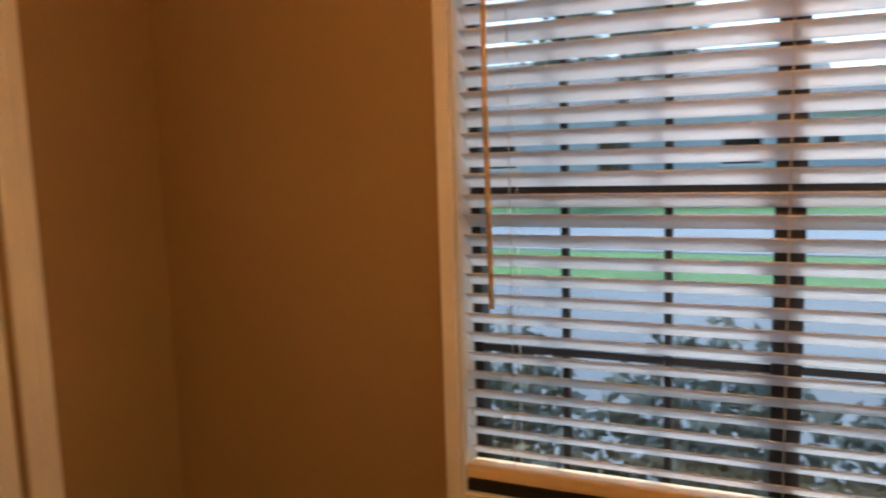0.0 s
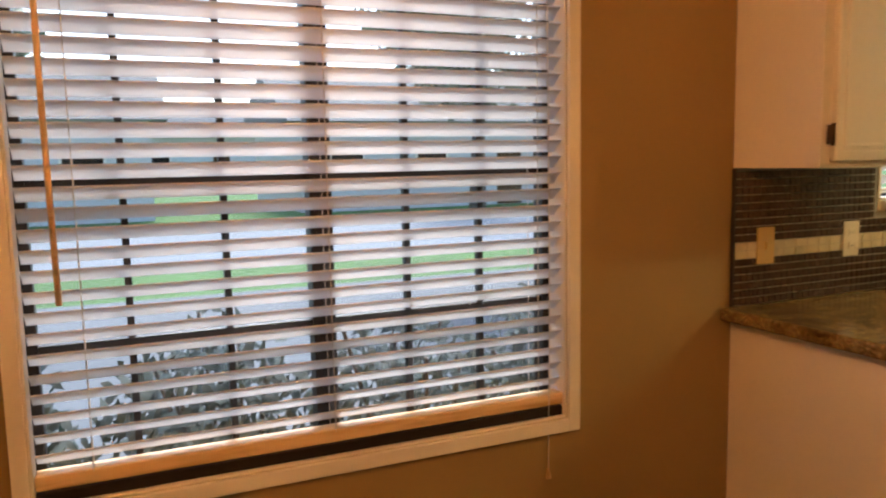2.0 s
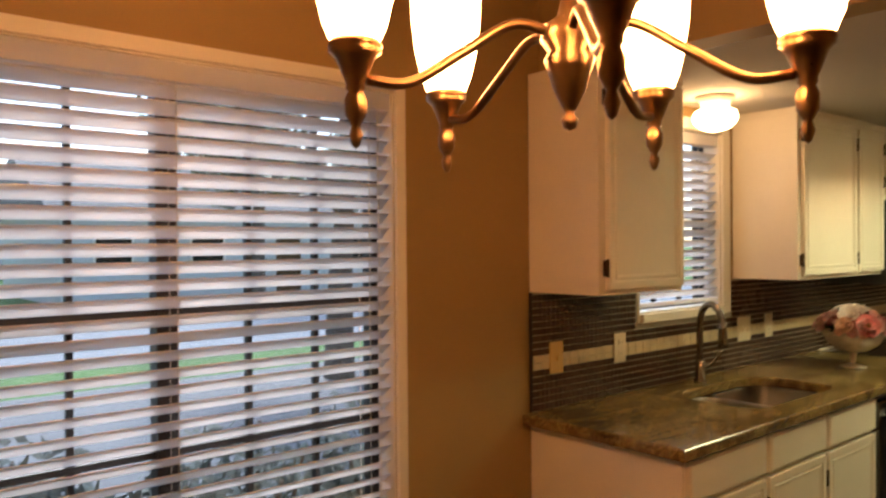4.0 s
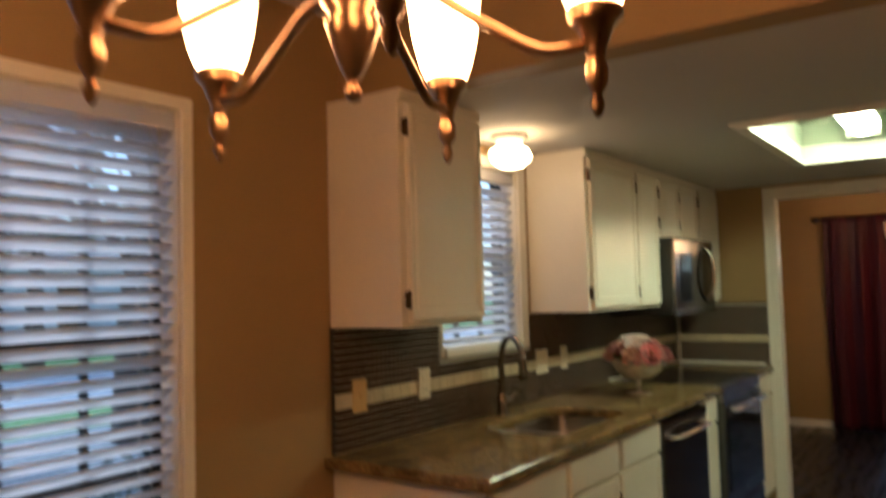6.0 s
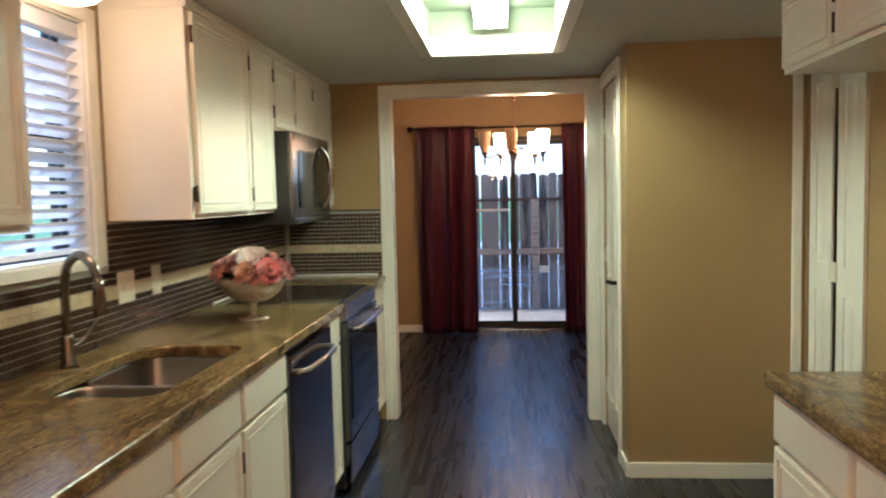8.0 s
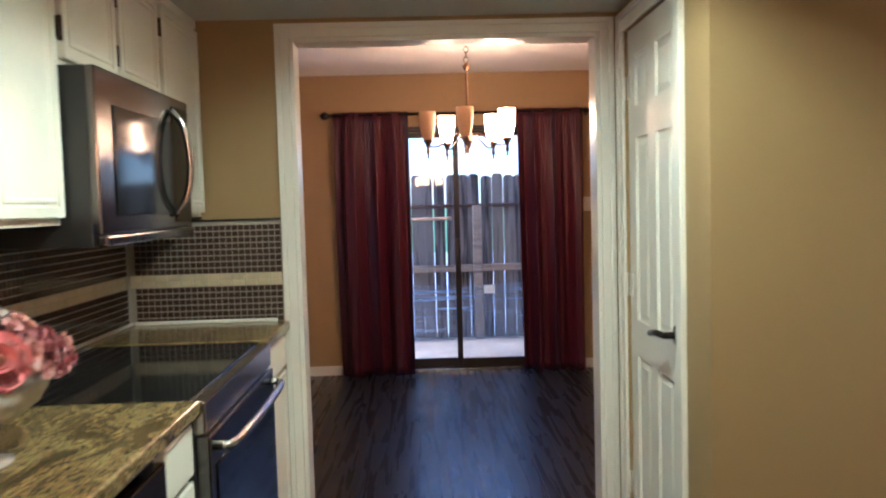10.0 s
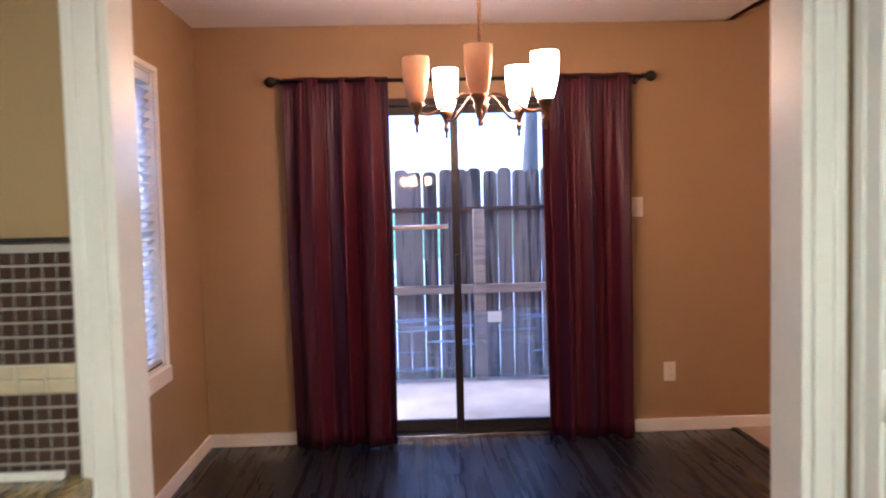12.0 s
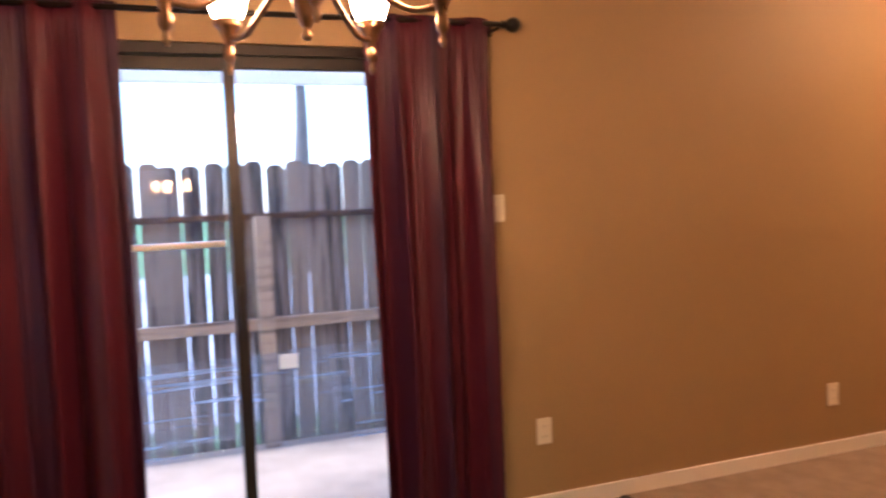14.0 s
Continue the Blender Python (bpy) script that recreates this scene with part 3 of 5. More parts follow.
def slat_mesh(width, name):
    """One gently crowned slat, 50 mm deep, centred on its own origin."""
    bm = bmesh.new()
    n, d, t = 6, 0.05, 0.0028
    top, low = [], []
    for i in range(n + 1):
        v = -d / 2 + d * i / n
        c = 0.0022 * (1 - (2 * v / d) ** 2)
        top.append([bm.verts.new((u, v, c + t / 2)) for u in (-width / 2, width / 2)])
        low.append([bm.verts.new((u, v, c - t / 2)) for u in (-width / 2, width / 2)])
    for i in range(n):
        bm.faces.new((top[i][0], top[i][1], top[i + 1][1], top[i + 1][0])).smooth = True
        bm.faces.new((low[i][0], low[i + 1][0], low[i + 1][1], low[i][1])).smooth = True
        for s in (0, 1):
            bm.faces.new((top[i][s], top[i + 1][s], low[i + 1][s], low[i][s]))
    for i in (0, n):
        bm.faces.new((top[i][0], top[i][1], low[i][1], low[i][0]))
    return meshed(name, bm, M_SLAT)


def blind(x0, x1, z0, z1, y, tilt, label, rail_mat, step=0.0445, wand=None, cord=None, rail=(0.05, 0.034)):
    """A slatted blind from its bottom rail at z0 to its head rail at z1; tilt raises the room-side edge."""
    b = thing("window_blind", ((x0 + x1) / 2, y, z0), label, "blind", group="window blinds")
    part("headrail", block(x0, y - 0.028, z1 - 0.05, x1, y + 0.028, z1), M_SLAT, b)
    rb = part("bottom_rail", block(x0 - 0.004, y - rail[0] / 2, z0, x1 + 0.004, y + rail[0] / 2, z0 + rail[1], w=0.006), rail_mat, b)
    me = slat_mesh(x1 - x0, "slat")
    z = z0 + rail[1] + 0.030
    i = 0
    while z < z1 - 0.06:
        sag = 0.0005 * math.sin(i * 2.3)
        placed("slat", me, pose((x0 + x1) / 2, y, z + sag, -tilt + 0.5 * math.sin(i * 1.7), 0.06 * math.sin(i * 0.9), 0), b)
        z += step
        i += 1
    n = 2 if x1 - x0 < 0.9 else 3
    for k in range(n):
        u = x0 + (x1 - x0) * ((0.12, 0.88) if n == 2 else (0.085, 0.5, 0.94))[k]
        for s in (-0.027, 0.027):
            part("ladder_cord", tube(bmesh.new(), [(u, y + s, z0 + 0.03), (u, y + s, z1 - 0.05)], 0.0011, 5), M_CORD, b)
    if wand:
        part("tilt_wand", tube(bmesh.new(), [(wand[0], y - 0.034, z1 - 0.05), (wand[0], y - 0.04, (z1 + wand[1]) / 2), (wand[0] + 0.004, y - 0.036, wand[1])], 0.0065, 8), M_PINE, b)
    if cord:
        cd = part("lift_cord", tube(bmesh.new(), curve([(cord[0], y - 0.036, z1 - 0.05), (cord[0] + 0.004, y - 0.038, 1.1), (cord[0], y - 0.036, cord[1])], 8), 0.0016, 5), M_CORD, b)
        part("tassel", lathe(bmesh.new(), [(0.002, 0.03), (0.007, 0.012), (0.008, 0.0), (0.0, -0.002)], (cord[0], y - 0.036, cord[1]), 10), M_PINE, cd)
    return b


window("window_1", HOLE1, (0.245, 0.468, 0.935, 1.15), (1.362, 1.0), "double dark bronze window with muntins and white trim", mullion=(0.672, 0.730))
window_trim("trim_window_1", HOLE1, (-0.012, 1.408, 0.632, 2.042))
blind(0.034, 1.364, 0.706, 1.998, YW + 0.036, 37, "white wooden slat blind with pine bottom rail", M_PINE, wand=(0.10, 1.112), cord=(1.31, 0.50))
window("window_2", HOLE2, (2.885, 3.085), (1.66,), "small dark bronze window above the sink", track=False)
window_trim("trim_window_2", HOLE2, (2.604, 3.34, 1.205, 2.09), sill=0.018)
blind(2.628, 3.267, 1.262, 2.03, YW + 0.036, 37, "white slat blind over the sink window", M_SLAT, rail=(0.05, 0.016))
window("window_3", HOLE3, (7.645,), (1.36,), "tall dark bronze window in the dining room")
window_trim("trim_window_3", HOLE3, (7.292, 7.995, 0.572, 2.088), sill=0.02)
blind(7.325, 7.952, 0.662, 2.05, YW + 0.036, 37, "white slat blind in the dining room window", M_SLAT, rail=(0.05, 0.018))


# ---- kitchen cabinets ----
def cab_door(x0, x1, z0, z1, y, facing=-1, groove=True):
    """A cabinet door or drawer front with a bead round a flat field. Faces -y, or +y."""
    t = 0.019
    bm = box(bmesh.new(), x0, y, z0, x1, y + facing * t, z1)
    bmesh.ops.recalc_face_normals(bm, faces=list(bm.faces))
    front = max(bm.faces, key=lambda f: facing * f.calc_center_median().y)
    rim = [e for e in front.edges]
    steps = ((0.036, 0.0), (0.004, -0.006), (0.008, 0.0), (0.004, 0.005), (0.010, 0.0), (0.006, -0.004)) if groove else ((0.008, 0.0), (0.004, 0.003))
    for wide, deep in steps:
        bmesh.ops.inset_individual(bm, faces=[front], thickness=wide, depth=deep)
    bmesh.ops.bevel(bm, geom=[e for e in rim if e.is_valid], offset=0.003, segments=2, affect="EDGES")
    return bm


def hinge_at(parent, x, y, z, facing=-1):
    bm = tube(bmesh.new(), [(x, y + facing * 0.012, z - 0.03), (x, y + facing * 0.012, z + 0.03)], 0.006, 8)
    box(bm, x - 0.012, y + facing * 0.002, z - 0.026, x + 0.006, y + facing * 0.014, z + 0.026)
    part("hinge", bm, M_HINGE, parent, "dark bronze hinge")


def base_unit(x0, x1, label, yb, yf, facing=-1, drawer=True, split=1, sink=False):
    c = thing("base_cabinet", ((x0 + x1) / 2, (yb + yf) / 2, 0), label, "cabinet", group="base cabinets")
    bm = box(bmesh.new(), x0 + 0.0006, yb, 0.10, x1 - 0.0006, yf, 0.66 if sink else 0.8905)
    part("body", bm, M_CAB, c)
    if sink:
        part("face_frame", box(bmesh.new(), x0 + 0.0006, yf - facing * 0.02, 0.66, x1 - 0.0006, yf, 0.8905), M_CAB, c)
    part("toe_kick", box(bmesh.new(), x0 + 0.0006, yb, 0.0, x1 - 0.0006, yf - facing * 0.07, 0.10), M_CAB, c)
    w = (x1 - x0) / split
    for k in range(split):
        a, b = x0 + k * w + 0.014, x0 + (k + 1) * w - 0.014
        top = 0.879
        if drawer:
            part("drawer_front", cab_door(a, b, 0.752, top, yf, facing, groove=False), M_CAB, c)
            top = 0.736
        d = part("door", cab_door(a, b, 0.125, top, yf, facing), M_CAB, c)
        for z in (0.2, 0.64):
            hinge_at(d, a - 0.005, yf, z, facing)
    return c


YB, YF = YW - 0.002, 1.39       # base run
CT = 0.932                      # top of the granite
for x0, x1 in ((1.972, 2.470), (2.470, 2.930), (2.930, 3.400)):
    base_unit(x0, x1, "cream base cabinet with drawer front under the sink run", YB, YF, sink=x0 > 2)
base_unit(4.045, 4.275, "narrow cream base cabinet beside the dishwasher", YB, YF)
base_unit(5.085, 5.545, "cream base cabinet between range and casing", YB, YF)


def slab(bm, outline_x0, x1, y0, y1, z0, z1):
    return box(bm, outline_x0, y0, z0, x1, y1, z1)


SINK = (2.600, 3.275, 1.475, 1.840)


def worktop_main():
    """One granite top with a rounded sink cut-out and an eased edge."""
    bm = bmesh.new()
    x0, x1, y0, y1 = 1.93, 4.275, 1.352, YW - 0.001
    a, b, c, d = SINK
    outer = [(x0, y0), (x1, y0), (x1, y1), (x0, y1)]
    inner = []
    for cx, cy, r, a0 in ((b, d, 0.13, 0), (a, d, 0.13, 90), (a, c, 0.07, 180), (b, c, 0.07, 270)):
        mx, my = cx + (-r if cx == b else r), cy + (-r if cy == d else r)
        inner += [(mx + r * math.cos(radians(a0 + 15 * k)), my + r * math.sin(radians(a0 + 15 * k))) for k in range(7)]
    edges = []
    for loop in (outer, inner):
        vs = [bm.verts.new((x, y, CT)) for x, y in loop]
        edges += [bm.edges.new((vs[i], vs[(i + 1) % len(vs)])) for i in range(len(vs))]
    bmesh.ops.triangle_fill(bm, use_beauty=True, edges=edges)
    for f in bm.faces:
        if f.normal.z < 0:
            f.normal_flip()
    low = bmesh.ops.extrude_face_region(bm, geom=list(bm.faces))
    bmesh.ops.translate(bm, verts=[v for v in low["geom"] if isinstance(v, bmesh.types.BMVert)], vec=(0, 0, -0.040))
    bmesh.ops.recalc_face_normals(bm, faces=list(bm.faces))
    rim = [e for e in bm.edges if len(e.link_faces) == 2 and e.calc_face_angle() > 1.2 and abs(e.verts[0].co.z - e.verts[1].co.z) < 1e-4]
    bmesh.ops.bevel(bm, geom=rim, offset=0.008, segments=3, affect="EDGES", profile=0.5)
    return single("worktop", bm, M_GRAN, "polished brown and gold granite worktop with sink cut-out", "countertop")


worktop_main()
single("worktop", block(5.085, 1.352, CT - 0.040, XD - 0.001, YW - 0.001, CT, w=0.009), M_GRAN, "short granite worktop between range and opening", "countertop")


def sink():
    s = thing("sink", (2.93, 1.66, 0.70), "undermounted stainless double bowl sink in the granite", "sink")
    a, b, c, d = SINK

    def bowl(x0, x1):
        bm = bmesh.new()
        n = 8
        rings = []
        for k, (inset, z) in enumerate(((-0.010, CT - 0.0405), (-0.005, CT - 0.041), (-0.001, CT - 0.045), (0.0, CT - 0.053), (0.006, CT - 0.16), (0.014, CT - 0.183), (0.028, CT - 0.196), (0.05, CT - 0.20))):
            r = max(0.075 - inset * 0.4, 0.02)
            ring = []
            for cx, cy, a0 in ((x1 - inset - r, d - inset - r, 0), (x0 + inset + r, d - inset - r, 90), (x0 + inset + r, c + inset + r, 180), (x1 - inset - r, c + inset + r, 270)):
                for i in range(n):
                    t = radians(a0 + 90 * i / (n - 1))
                    ring.append(bm.verts.new((cx + r * math.cos(t), cy + r * math.sin(t), z)))
            rings.append(ring)
        for p, q in zip(rings, rings[1:]):
            for i in range(len(p)):
                bm.faces.new((p[i], p[(i + 1) % len(p)], q[(i + 1) % len(p)], q[i])).smooth = True
        bm.faces.new(rings[-1])
        ob = part("bowl", bm, M_STEEL_H, s)
        part("drain", lathe(bmesh.new(), [(0.045, 0.002), (0.042, 0.004), (0.03, 0.001), (0, 0.0)], ((x0 + x1) / 2, (c + d) / 2, CT - 0.199), 20), M_CHROME, ob)
    bowl(a - 0.008, 2.866)
    bowl(2.8865, b + 0.008)


sink()


def faucet():
    at = Vector((2.945, 1.912, CT))
    f = thing("faucet", at, "brushed nickel gooseneck kitchen faucet with side lever", "faucet")
    away = Vector((-0.42, -0.907, 0))
    p = lambda r, z: at + away * r + Vector((0, 0, z))
    part("base", lathe(bmesh.new(), [(0.029, 0), (0.029, 0.008), (0.022, 0.014), (0.021, 0.09), (0.017, 0.10), (0.0, 0.101)], at), M_NICKEL, f)
    part("neck", tube(bmesh.new(), curve([p(0, 0.09), p(0, 0.235), p(0.02, 0.31), p(0.08, 0.342), p(0.138, 0.312), p(0.158, 0.265)], 10), 0.0140, 14), M_NICKEL, f)
    part("spray_head", lathe(bmesh.new(), [(0.0, -0.085), (0.018, -0.085), (0.021, -0.07), (0.017, -0.01), (0.0135, 0.02), (0, 0.021)], p(0.16, 0.255), 16), M_NICKEL, f)
    part("lever", tube(bmesh.new(), curve([at + Vector((0, -0.01, 0.06)), at + Vector((0.045, -0.025, 0.075)), at + Vector((0.10, -0.045, 0.130))], 8), 0.008, 10), M_NICKEL, f)


faucet()


def upper_unit(x0, x1, z0, z1, label, doors, yb=YW - 0.002, depth=0.31, facing=-1, hinge_low=True):
    yf = yb + facing * depth
    c = thing("wall_cabinet", ((x0 + x1) / 2, (yb + yf) / 2, z0), label, "cabinet", group="wall cabinets")
    part("body", block(x0 + 0.0006, yb, z0, x1 - 0.0006, yf, z1, w=0.002), M_CAB, c)
    part("crown_strip", block(x0 + 0.0006, yb, z1, x1 - 0.0006, yf + facing * 0.010, ZK - 0.001, w=0.003), M_CAB, c)
    for a, b in doors:
        d = part("door", cab_door(a, b, z0 + 0.018, z1 - 0.012, yf, facing), M_CAB, c)
        for z in (z0 + 0.09, z1 - 0.09):
            hinge_at(d, a - 0.005, yf, z, facing)
    return c


CB = 1.362
upper_unit(1.968, 2.455, CB, 2.105, "cream single door wall cabinet beside the nook", [(2.005, 2.440)])
upper_unit(3.380, 4.335, CB, 2.105, "cream wall cabinet with one wide and one narrow door", [(3.412, 3.985), (4.015, 4.325)])
upper_unit(4.337, 5.085, 1.755, 2.105, "short cream wall cabinet above the microwave", [(4.365, 4.700), (4.725, 5.065)])
upper_unit(5.087, 5.545, CB, 2.105, "cream wall cabinet beside the range opening", [(5.105, 5.530)])


# ---- appliances ----
def microwave():
    x0, x1, z0, z1, yb, yf = 4.338, 5.083, 1.305, 1.752, YW - 0.003, 1.612
    m = thing("microwave", ((x0 + x1) / 2, 1.8, z0), "stainless over-range microwave with black window and bowed handle", "microwave")
    part("body", block(x0, yb, z0, x1, yf, z1, w=0.004), M_DARK, m)
    part("door_panel", block(x0, yf, z0 + 0.03, x1, yf - 0.022, z1, w=0.005), M_STEEL, m, "brushed stainless door panel")
    part("window", block(x0 + 0.10, yf - 0.0222, z0 + 0.075, x1 - 0.18, yf - 0.026, z1 - 0.085, w=0.002), M_BLACKGL, m, "dark glass window")
    part("control_panel", block(x1 - 0.175, yf - 0.0222, z0 + 0.05, x1 - 0.012, yf - 0.025, z1 - 0.03, w=0.002), M_BLACKGL, m)
    part("vent_grille", block(x0 + 0.01, yf - 0.004, z0, x1 - 0.01, yf - 0.03, z0 + 0.028, w=0.006), M_STEEL, m)
    xh = x1 - 0.185
    pts = curve([(xh, yf - 0.026, z0 + 0.07), (xh + 0.006, yf - 0.062, z0 + 0.13), (xh + 0.01, yf - 0.076, (z0 + z1) / 2 + 0.01), (xh + 0.006, yf - 0.062, z1 - 0.10), (xh, yf - 0.026, z1 - 0.045)], 8)
    part("handle", tube(bmesh.new(), pts, 0.011, 12), M_CHROME, m, "bowed chrome handle")


microwave()


def dishwasher():
    x0, x1, yf = 3.402, 4.043, 1.395
    d = thing("dishwasher", ((x0 + x1) / 2, 1.7, 0), "stainless dishwasher with bowed bar handle under granite", "dishwasher")
    part("body", block(x0, YW - 0.01, 0.0, x1, yf, 0.868, w=0.002), M_DARK, d)
    part("door", block(x0 + 0.004, yf, 0.115, x1 - 0.004, yf - 0.035, 0.862, w=0.006), M_STEEL, d, "brushed stainless door")
    part("toe_panel", block(x0 + 0.004, yf + 0.05, 0.0, x1 - 0.004, yf + 0.0405, 0.11, w=0.002), M_DARK, d)
    z = 0.79
    pts = curve([(x0 + 0.07, yf - 0.035, z), (x0 + 0.10, yf - 0.072, z + 0.002), ((x0 + x1) / 2, yf - 0.088, z + 0.004), (x1 - 0.10, yf - 0.072, z + 0.002), (x1 - 0.07, yf - 0.035, z)], 8)
    part("handle", tube(bmesh.new(), pts, 0.013, 12), M_CHROME, d, "bowed chrome handle")
    part("badge", block(x1 - 0.12, yf - 0.0352, 0.16, x1 - 0.09, yf - 0.037, 0.175, w=0.0005), M_CHROME, d)


dishwasher()


def cooker():
    x0, x1, yf = 4.278, 5.082, 1.372
    r = thing("range", ((x0 + x1) / 2, 1.68, 0), "stainless slide-in range with black glass cooktop", "stove")
    part("body", block(x0, YW - 0.014, 0.03, x1, yf, 0.885, w=0.003), M_DARK, r)
    for x in (x0 + 0.06, x1 - 0.06):
        for y in (1.45, 1.92):
            part("foot", lathe(bmesh.new(), [(0.018, 0), (0.018, 0.01), (0.01, 0.012), (0.01, 0.031)], (x, y, 0), 10), M_DARK, r)
    part("cooktop", block(x0 + 0.001, YW - 0.016, 0.886, x1 - 0.001, yf + 0.01, CT - 0.003, w=0.004), M_BLACKGL, r, "glossy black glass cooktop")
    part("front_trim", block(x0, yf + 0.008, 0.845, x1, yf - 0.03, CT - 0.006, w=0.006), M_CHROME, r, "polished stainless front edge")
    dr = part("oven_door", block(x0 + 0.004, yf, 0.265, x1 - 0.004, yf - 0.038, 0.838, w=0.006), M_STEEL, r, "stainless oven door")
    part("oven_window", block(x0 + 0.05, yf - 0.0382, 0.36, x1 - 0.05, yf - 0.042, 0.755, w=0.003), M_BLACKGL, dr, "black glass window")
    z = 0.80
    pts = curve([(x0 + 0.06, yf - 0.038, z), (x0 + 0.085, yf - 0.078, z), ((x0 + x1) / 2, yf - 0.088, z), (x1 - 0.085, yf - 0.078, z), (x1 - 0.06, yf - 0.038, z)], 8)
    part("handle", tube(bmesh.new(), pts, 0.0125, 12), M_CHROME, dr, "bowed chrome handle")
    part("badge", lathe(bmesh.new(), [(0.018, 0), (0.018, 0.003), (0, 0.004)], ((x0 + x1) / 2, yf - 0.0382, 0.31), 18, "y", 1.0), M_CHROME, dr)
    dw = part("drawer", block(x0 + 0.004, yf, 0.055, x1 - 0.004, yf - 0.034, 0.252, w=0.008), M_STEEL, r, "stainless storage drawer")
    part("badge_strip", block((x0 + x1) / 2 - 0.05, yf - 0.0342, 0.20, (x0 + x1) / 2 + 0.05, yf - 0.037, 0.21, w=0.001), M_CHROME, dw)


cooker()
single("trim_backsplash_ledge", block(4.278, YW - 0.0135, CT + 0.001, XD - 0.02, YW - 0.024, CT + 0.012, w=0.002), M_TRIM, "pale caulked ledge above the worktop", "trim", "structure")
single("trim_backsplash_ledge", block(XD - 0.0135, 1.40, CT + 0.001, XD - 0.03, YW - 0.03, CT + 0.014, w=0.002), M_TRIM, "pale caulked ledge above the worktop", "trim", "structure")


# ---- right side of the kitchen ----
def right_run():
    yb, yf = YR + 0.002, -0.145
    base_unit(2.36, 2.845, "cream base cabinet facing the sink run", yb, yf, 1)
    base_unit(1.87, 2.36, "cream base cabinet facing the sink run", yb, yf, 1)
    base_unit(1.38, 1.87, "cream base cabinet facing the sink run", yb, yf, 1)
    single("worktop", block(1.36, YR + 0.001, CT - 0.040, 2.865, -0.108, CT, w=0.009), M_GRAN, "granite worktop facing the sink run", "countertop")
    c = upper_unit(2.75, 3.66, 1.835, 2.105, "short cream wall cabinet above the empty appliance bay", [(2.785, 3.185), (3.215, 3.635)], yb=YR + 0.002, depth=0.415, facing=1)
    return c


right_run()


# ---- lights ----
def light_well():
    x0, y0, x1, y1 = WELL
    w = thing("ceiling_light", ((x0 + x1) / 2, (y0 + y1) / 2, ZK), "recessed fluorescent ceiling light box with white frame", "ceiling light")
    bm = bmesh.new()
    z1 = ZK + 0.20
    box(bm, x0 - 0.02, y0 - 0.02, ZK + 0.081, x0, y1 + 0.02, z1), box(bm, x1, y0 - 0.02, ZK + 0.081, x1 + 0.02, y1 + 0.02, z1)
    box(bm, x0, y0 - 0.02, ZK + 0.081, x1, y0, z1), box(bm, x0, y1, ZK + 0.081, x1, y1 + 0.02, z1)
    box(bm, x0 - 0.02, y0 - 0.02, z1, x1 + 0.02, y1 + 0.02, z1 + 0.02)
    part("box", bm, M_WELL, w, "pale green-white lining of the light box")
    bm = bmesh.new()
    for d0, d1, h in ((-0.012, 0.025, 0.02), (0.025, 0.05, 0.012)):
        box(bm, x0 - d1, y0 - d1, ZK - h, x0 - d0, y1 + d1, ZK - 0.0005), box(bm, x1 + d0, y0 - d1, ZK - h, x1 + d1, y1 + d1, ZK - 0.0005)
        box(bm, x0 - d0, y0 - d1, ZK - h, x1 + d0, y0 - d0, ZK - 0.0005), box(bm, x0 - d0, y1 + d0, ZK - h, x1 + d0, y1 + d1, ZK - 0.0005)
    part("frame", bevelled(bm, 0.002), M_TRIM, w)
    ym = (y0 + y1) / 2
    part("channel", block(x0 + 0.06, ym - 0.085, z1 - 0.035, x1 - 0.06, ym + 0.085, z1 - 0.001, w=0.004), M_WELL, w)
    lens = bmesh.new()
    arc = [(0.08 * math.cos(math.pi * k / 12), -0.07 * math.sin(math.pi * k / 12) ** 0.7) for k in range(13)]
    ends = [[lens.verts.new((x, ym + u, z1 - 0.036 + v)) for u, v in arc] for x in (x0 + 0.08, x1 - 0.08)]
    for k in range(12):
        lens.faces.new((ends[0][k], ends[0][k + 1], ends[1][k + 1], ends[1][k])).smooth = True
    for e in ends:
        lens.faces.new(e)
    lens.faces.new((ends[0][0], ends[0][-1], ends[1][-1], ends[1][0]))
    t = part("lens", lens, M_TUBE, w, "lit wraparound fluorescent lens")
    for x in (x0 + 0.066, x1 - 0.080):
        part("end_cap", block(x, ym - 0.083, z1 - 0.11, x + 0.0135, ym + 0.083, z1 - 0.036, w=0.004), M_WELL, t)


light_well()


def dome_light():
    d = thing("dome_light", (2.885, 1.80, ZK), "lit frosted dome light on the kitchen ceiling", "ceiling light")
    at = (2.885, 1.80, ZK)
    part("base", lathe(bmesh.new(), [(0.075, -0.001), (0.08, -0.010), (0.06, -0.024), (0.055, -0.058), (0, -0.06)], at, 32), M_TRIM, d)
    part("shade", lathe(bmesh.new(), [(0.058, -0.052), (0.082, -0.064), (0.092, -0.086), (0.085, -0.111), (0.058, -0.134), (0.026, -0.144), (0.0, -0.146)], at, 32), M_DOME, d, "glowing frosted glass dome")


dome_light()


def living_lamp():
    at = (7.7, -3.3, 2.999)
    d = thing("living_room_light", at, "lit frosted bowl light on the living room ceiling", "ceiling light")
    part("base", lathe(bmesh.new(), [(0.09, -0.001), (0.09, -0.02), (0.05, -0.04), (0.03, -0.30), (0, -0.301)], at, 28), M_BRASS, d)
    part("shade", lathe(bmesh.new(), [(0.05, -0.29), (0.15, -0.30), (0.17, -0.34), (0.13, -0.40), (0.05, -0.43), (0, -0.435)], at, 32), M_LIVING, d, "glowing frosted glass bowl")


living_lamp()


